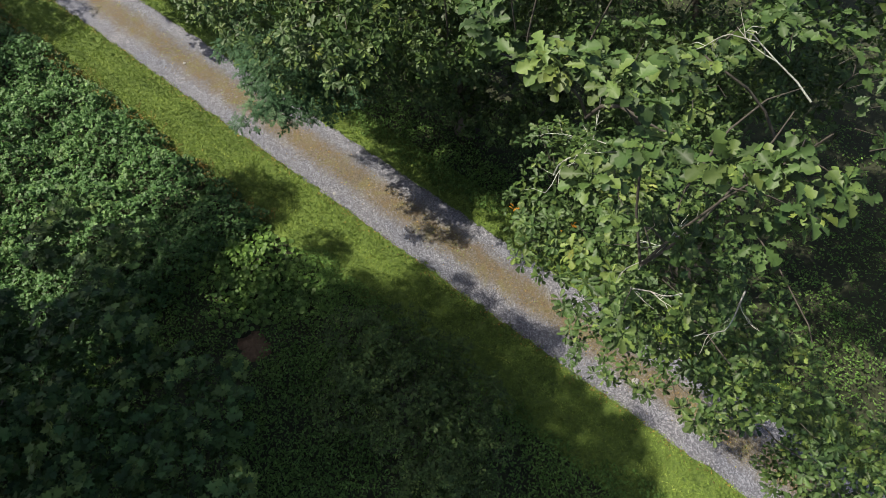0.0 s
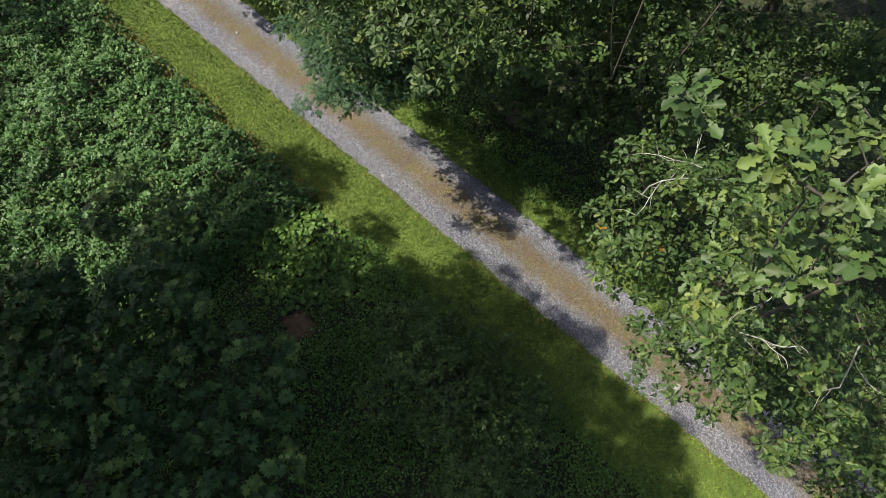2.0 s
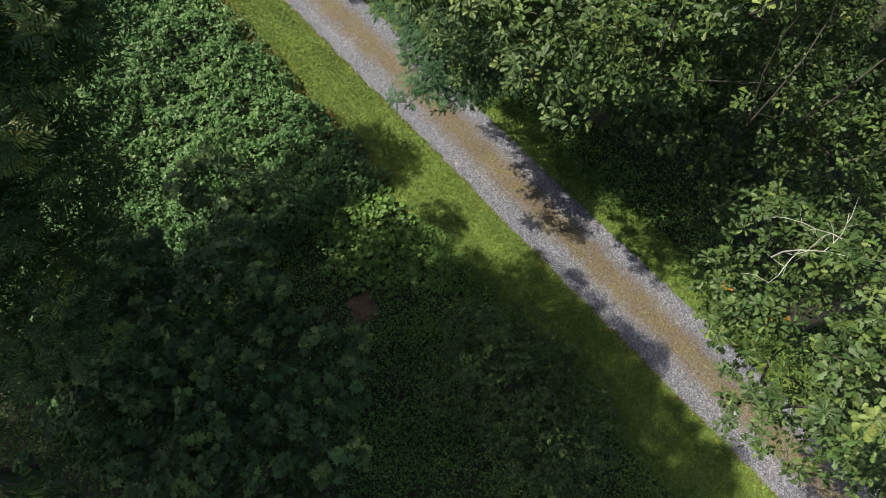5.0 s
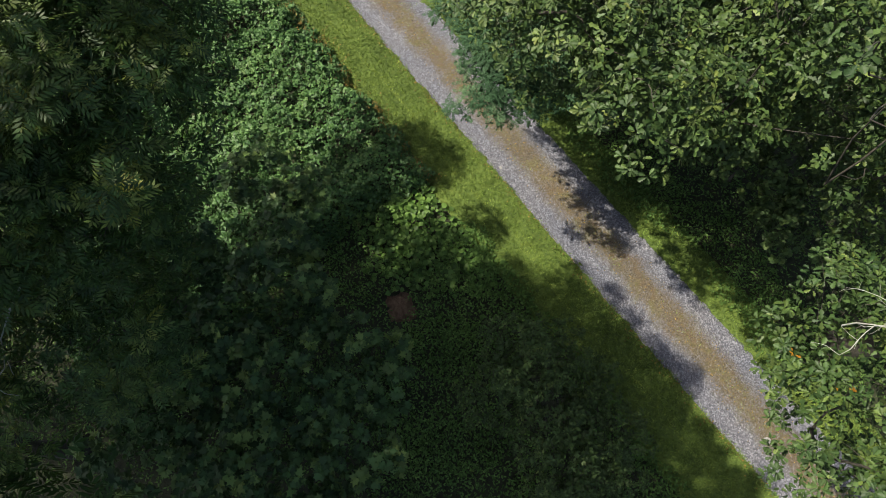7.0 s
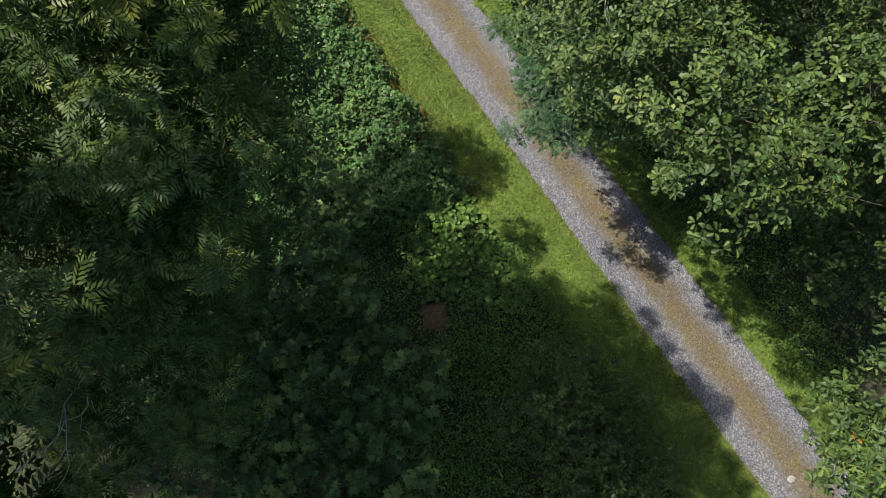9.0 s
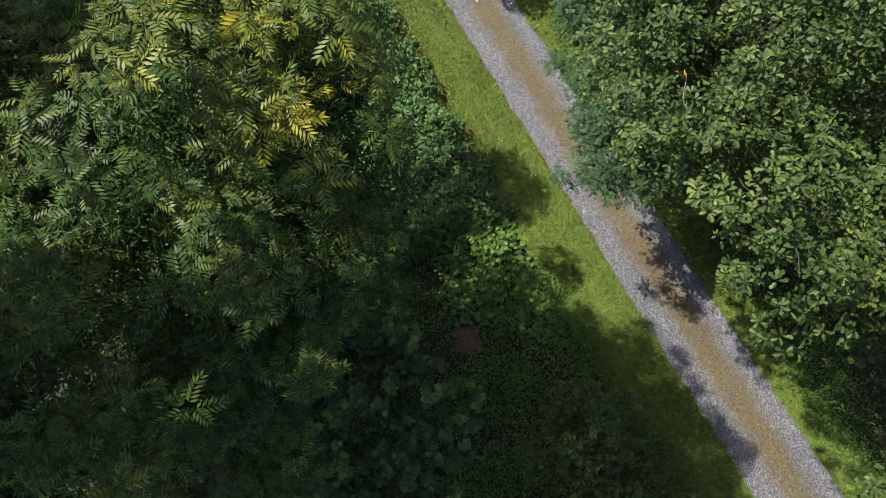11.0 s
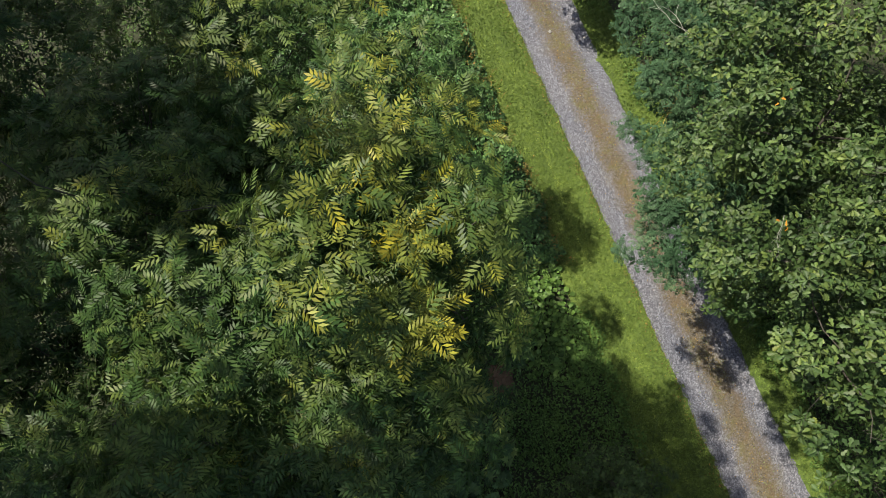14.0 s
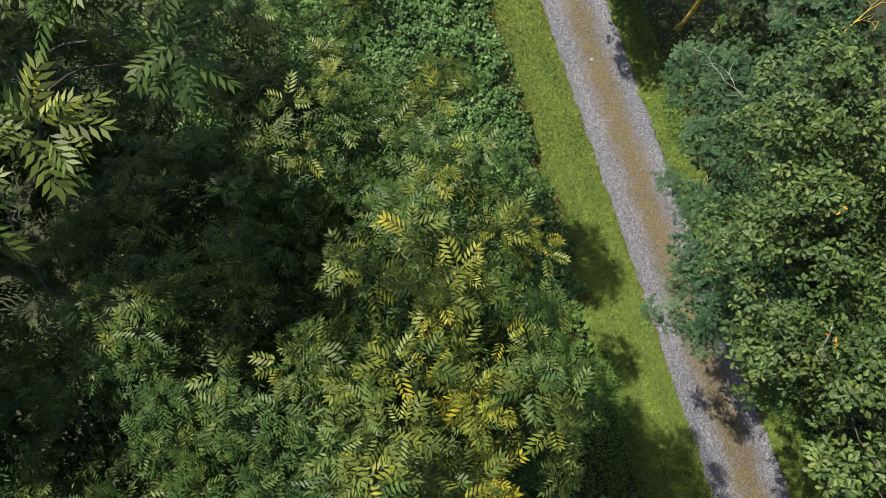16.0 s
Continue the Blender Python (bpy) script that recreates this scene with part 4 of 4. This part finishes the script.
# leaves toned darker for their shade; the high lobes are added, unseen shade casters
ash2 = tree("ash_tree", (-15.5, 0.5, 0), (-15.0, 0.5, 6.0), 0.24, [(-13.6, -1.6, 9.4, 1.9), (-14.4, 1.2, 10.6, 2.2), (-13.2, -4.0, 8.6, 1.8), (-16.2, 3.4, 10.8, 2.4), (-16.4, -1.6, 9.6, 2.2), (-14.6, 5.6, 10.2, 2.0), (-17.6, 0.8, 8.6, 2.0), (-15.4, -5.0, 8.6, 2.2), (-13.7, 2.3, 17.0, 0.8), (-13.2, -0.6, 16.0, 1.8), (-15.4, 0.2, 15.8, 2.4), (-16.0, 2.4, 14.0, 2.2)], ASH, ASH_LEAF, 0.46, 5, 0.8, "ash with dark green feathery leaves in shade", "tree", 72, high=((-15.3, 5.2, 17.8, 0.9), (-16.2, 6.6, 17.8, 1.2), (-14.9, 6.6, 17.8, 1.2), (-13.5, 6.2, 17.8, 1.2), (-12.3, 6.1, 17.8, 1.0), (-12.0, 7.2, 17.8, 0.9), (-12.2, 1.3, 20.4, 0.9), (-12.7, 2.2, 20.4, 1.2), (-13.9, 2.0, 20.2, 1.5), (-12.5, 0.2, 20.0, 1.1), (-14.7, 8.4, 17.8, 1.3), (-13.3, 8.6, 17.8, 1.1), (-16.2, 8.4, 17.8, 1.2), (-13.7, 5.3, 17.8, 1.2), (-14.6, 4.6, 17.8, 0.9), (-12.6, 6.8, 18.2, 1.0), (-12.4, 5.6, 17.8, 1.0), (-11.5, 6.7, 17.8, 0.7), (-11.9, 4.6, 18.2, 0.6), (-11.9, 5.6, 18.2, 0.7), (-11.9, 1.5, 20.4, 0.75), (-11.2, 0.9, 20.4, 0.5), (-11.1, 2.35, 20.6, 0.5), (-11.6, 2.5, 20.6, 0.5), (-11.3, 4.6, 18.4, 0.45)), rise=(0, 30), lean_up=0.6, gap=0.62, tone=-0.1)
# unseen ash, put here to keep sun off the undergrowth on the left
tree("ash_tree", (-19.5, 6.5, 0), (-19.0, 6.5, 7.0), 0.26, [(-17.6, 4.6, 14.0, 2.3), (-18.6, 8.0, 13.5, 2.5), (-20.4, 5.4, 14.5, 2.6), (-17.2, 7.0, 11.0, 2.0), (-19.6, 2.4, 12.5, 2.4), (-21.4, 8.6, 12.5, 2.4), (-18.2, 0.6, 11.5, 2.2), (-16.8, 10.8, 13.0, 2.0)], ASH, ASH_LEAF, 0.48, 5, 0.6, "tall ash added out of view to shade the wood", "tree", 73, (0, 30), 0.6, 0.66, high=((-13.0, 12.8, 17.8, 1.0), (-14.6, 11.6, 16.6, 1.3)))
# oak beyond view, placed to throw the shadow on the verge's far end
tree("oak_tree", (-8.4, 20.6, 0), (-8.0, 20.6, 4.5), 0.24, [(-6.2, 20.2, 8.6, 1.6), (-7.6, 21.6, 9.6, 2.0), (-8.8, 19.8, 9.0, 1.9), (-6.4, 22.4, 7.6, 1.6)], OAK_PLAIN, OAK_LEAF, 0.15, 7, 3, "oak casting its shade across the grass verge", "tree", 68)
# ---- trees behind, closing the wood ----
far_oak = tree("oak_tree", (9.5, -6.0, 0), (9.2, -6.0, 5.0), 0.3, [(6.6, -6.2, 4.6, 2.0), (8.6, -3.4, 6.0, 2.2), (9.6, -8.0, 7.4, 2.4), (6.6, -9.4, 5.6, 2.0), (10.6, -5.4, 8.4, 2.6), (5.6, -3.4, 4.6, 1.6)], OAK_PLAIN, OAK_LEAF, 0.17, 7, 1.3, "oak with dark green leaves deeper in the wood", "tree", 64, gap=0.62, high=((8.5, 0.2, 12.4, 1.8), (10.6, -1.2, 12.0, 1.8), (5.8, -4.4, 12.0, 1.5)))
# copies added mostly out of view to keep sky light off the undergrowth
for dx, dy, turn in ((12.5, -15.5, 40), (16.0, -3.0, 150)):
    copy_thing(far_oak, pose(dx, dy, 0, 0, 0, turn))
tree("oak_tree", (8.0, 5.6, 0), (7.6, 5.6, 4.6), 0.3, [(5.6, 5.4, 8.6, 2.2), (7.4, 3.2, 9.6, 2.4), (8.0, 7.6, 9.0, 2.4), (5.2, 8.4, 7.6, 1.8), (9.6, 5.4, 10.2, 2.6)], OAK_PLAIN, OAK_LEAF, 0.17, 7, 1.3, "oak with dark green leaves deeper in the wood", "tree", 65, gap=0.62)
# unseen rowan, added so that its shadow falls on the far right verge
tree("rowan_tree", (1.9, 13.6, 0), (1.6, 13.4, 3.0), 0.1, [(0.6, 12.6, 4.6, 1.1), (0.3, 11.0, 4.2, 1.0), (-0.3, 12.0, 5.0, 1.0), (0.2, 14.0, 5.2, 1.2), (1.6, 13.2, 5.4, 1.3), (1.0, 15.2, 4.8, 1.2)], ROWAN, ROWAN_LEAF, 0.22, 6, 6, "rowan with blue-green leaves shading the track edge", "tree", 67, (0, 30), 0.8, 0.34, back=((-0.1, 12.0, 4.3, 0.9), (-0.3, 10.8, 4.2, 0.8), (0.2, 14.0, 4.4, 1.0)))
rowan2 = tree("rowan_tree", (3.4, 9.4, 0), (3.2, 9.2, 3.0), 0.10, [(2.4, 8.0, 5.2, 1.1), (3.0, 9.6, 5.8, 1.2), (3.8, 7.4, 5.9, 1.2), (2.3, 10.8, 5.0, 1.0), (4.2, 9.0, 6.4, 1.3)], ROWAN, ROWAN_LEAF, 0.20, 7, 8.0, "rowan with blue-green leaves and orange lichen on its branches", "tree", 66, (0, 30), 0.8, 0.46, bark=LICHEN_BARK)

# bare dead branches that show among the leaves
rng = np.random.default_rng(81)
o1, o2, a1 = (4.2, -1.4, 0), (3.4, -10.0, 0), (-11.2, 2.0, 0)
dead_spray(oak2, o2, (-3.3, -9.5, 10.9), (-0.9, 0.2, 0.25), 0.6, DEAD_BARK, rng, "bare whitish dead branch")
dead_spray(oak2, o2, (-3.6, -10.2, 10.9), (-0.8, -0.1, 0.2), 0.6, DEAD_BARK, rng, "bare whitish dead branch")
dead_spray(oak2, o2, (-4.1, -9.3, 10.6), (-0.5, -0.25, 0.45), 0.5, DEAD_BARK, rng, "bare whitish dead branch", thick=0.012)
dead_spray(oak2, o2, (-2.5, -7.6, 9.4), (0.1, -0.05, 0.9), 1.0, DEAD_BARK, rng, "bare whitish dead branch", thick=0.013)
dead_spray(oak2, o2, (-4.3, -9.6, 13.6), (-0.2, 0.5, 0.5), 0.6, DEAD_BARK, rng, "bare pale twig", thick=0.007)
dead_spray(oak2, o2, (-2.0, -8.0, 9.9), (-0.3, 0.9, 0.35), 0.7, DEAD_BARK, rng, "bare whitish dead branch")
dead_spray(ash1, a1, (-10.3, -1.5, 10.6), (-0.7, -0.6, -0.05), 1.4, DEAD_BARK, rng, "bare grey dead branch", thick=0.014)
dead_spray(ash1, a1, (-9.6, 1.2, 13.2), (0.9, 0.0, 0.2), 0.8, BARK, rng, "bare grey dead branch", thick=0.006)
dead_spray(oak1, o1, (-2.3, -0.6, 10.2), (-0.5, -0.5, 0.1), 0.55, DEAD_BARK, rng, "bare grey dead branch", thick=0.004)
dead_spray(rowan, (2.3, 3.2, 0), (0.7, 3.6, 6.0), (-0.35, 0.75, 0.3), 1.4, DEAD_BARK, rng, "bare pale forked branch", thick=0.016)
dead_spray(rowan, (2.3, 3.2, 0), (0.6, 3.6, 5.2), (-0.8, 0.3, 0.4), 1.2, LICHEN_BARK, rng, "bare branch with yellow lichen", thick=0.014)
dead_spray(rowan, (2.3, 3.2, 0), (2.6, 4.9, 7.0), (0.5, 0.4, 0.2), 1.1, LICHEN_BARK, rng, "branch with orange lichen", thick=0.013)


def withered(parent, base, spot, n, name="withered_leaves"):
    """A few orange dead leaves on one twig end."""
    p = np.tile(np.array(spot, float) - np.array(base), (n, 1)) + rng.normal(0, 0.06, (n, 3))
    way = rng.normal(size=(n, 3))
    face = rng.normal(size=(n, 3)) * 0.5 + np.array([0, 0, 1.0])
    return tagged(put(name, leaves(name, OAK_PLAIN, p, way, face, rng.uniform(0.06, 0.09, n), rng.random(n)), ORANGE_LEAF, parent, "orange withered leaves"), kind="stuff")


for spot, n in (((-2.72, -0.75, 10.72), 5), ((-1.9, 0.9, 10.9), 3)):
    withered(oak1, o1, spot, n)
for spot, n in (((-3.0, -8.2, 9.3), 6), ((-3.3, -7.5, 9.4), 4)):
    withered(oak2, o2, spot, n)
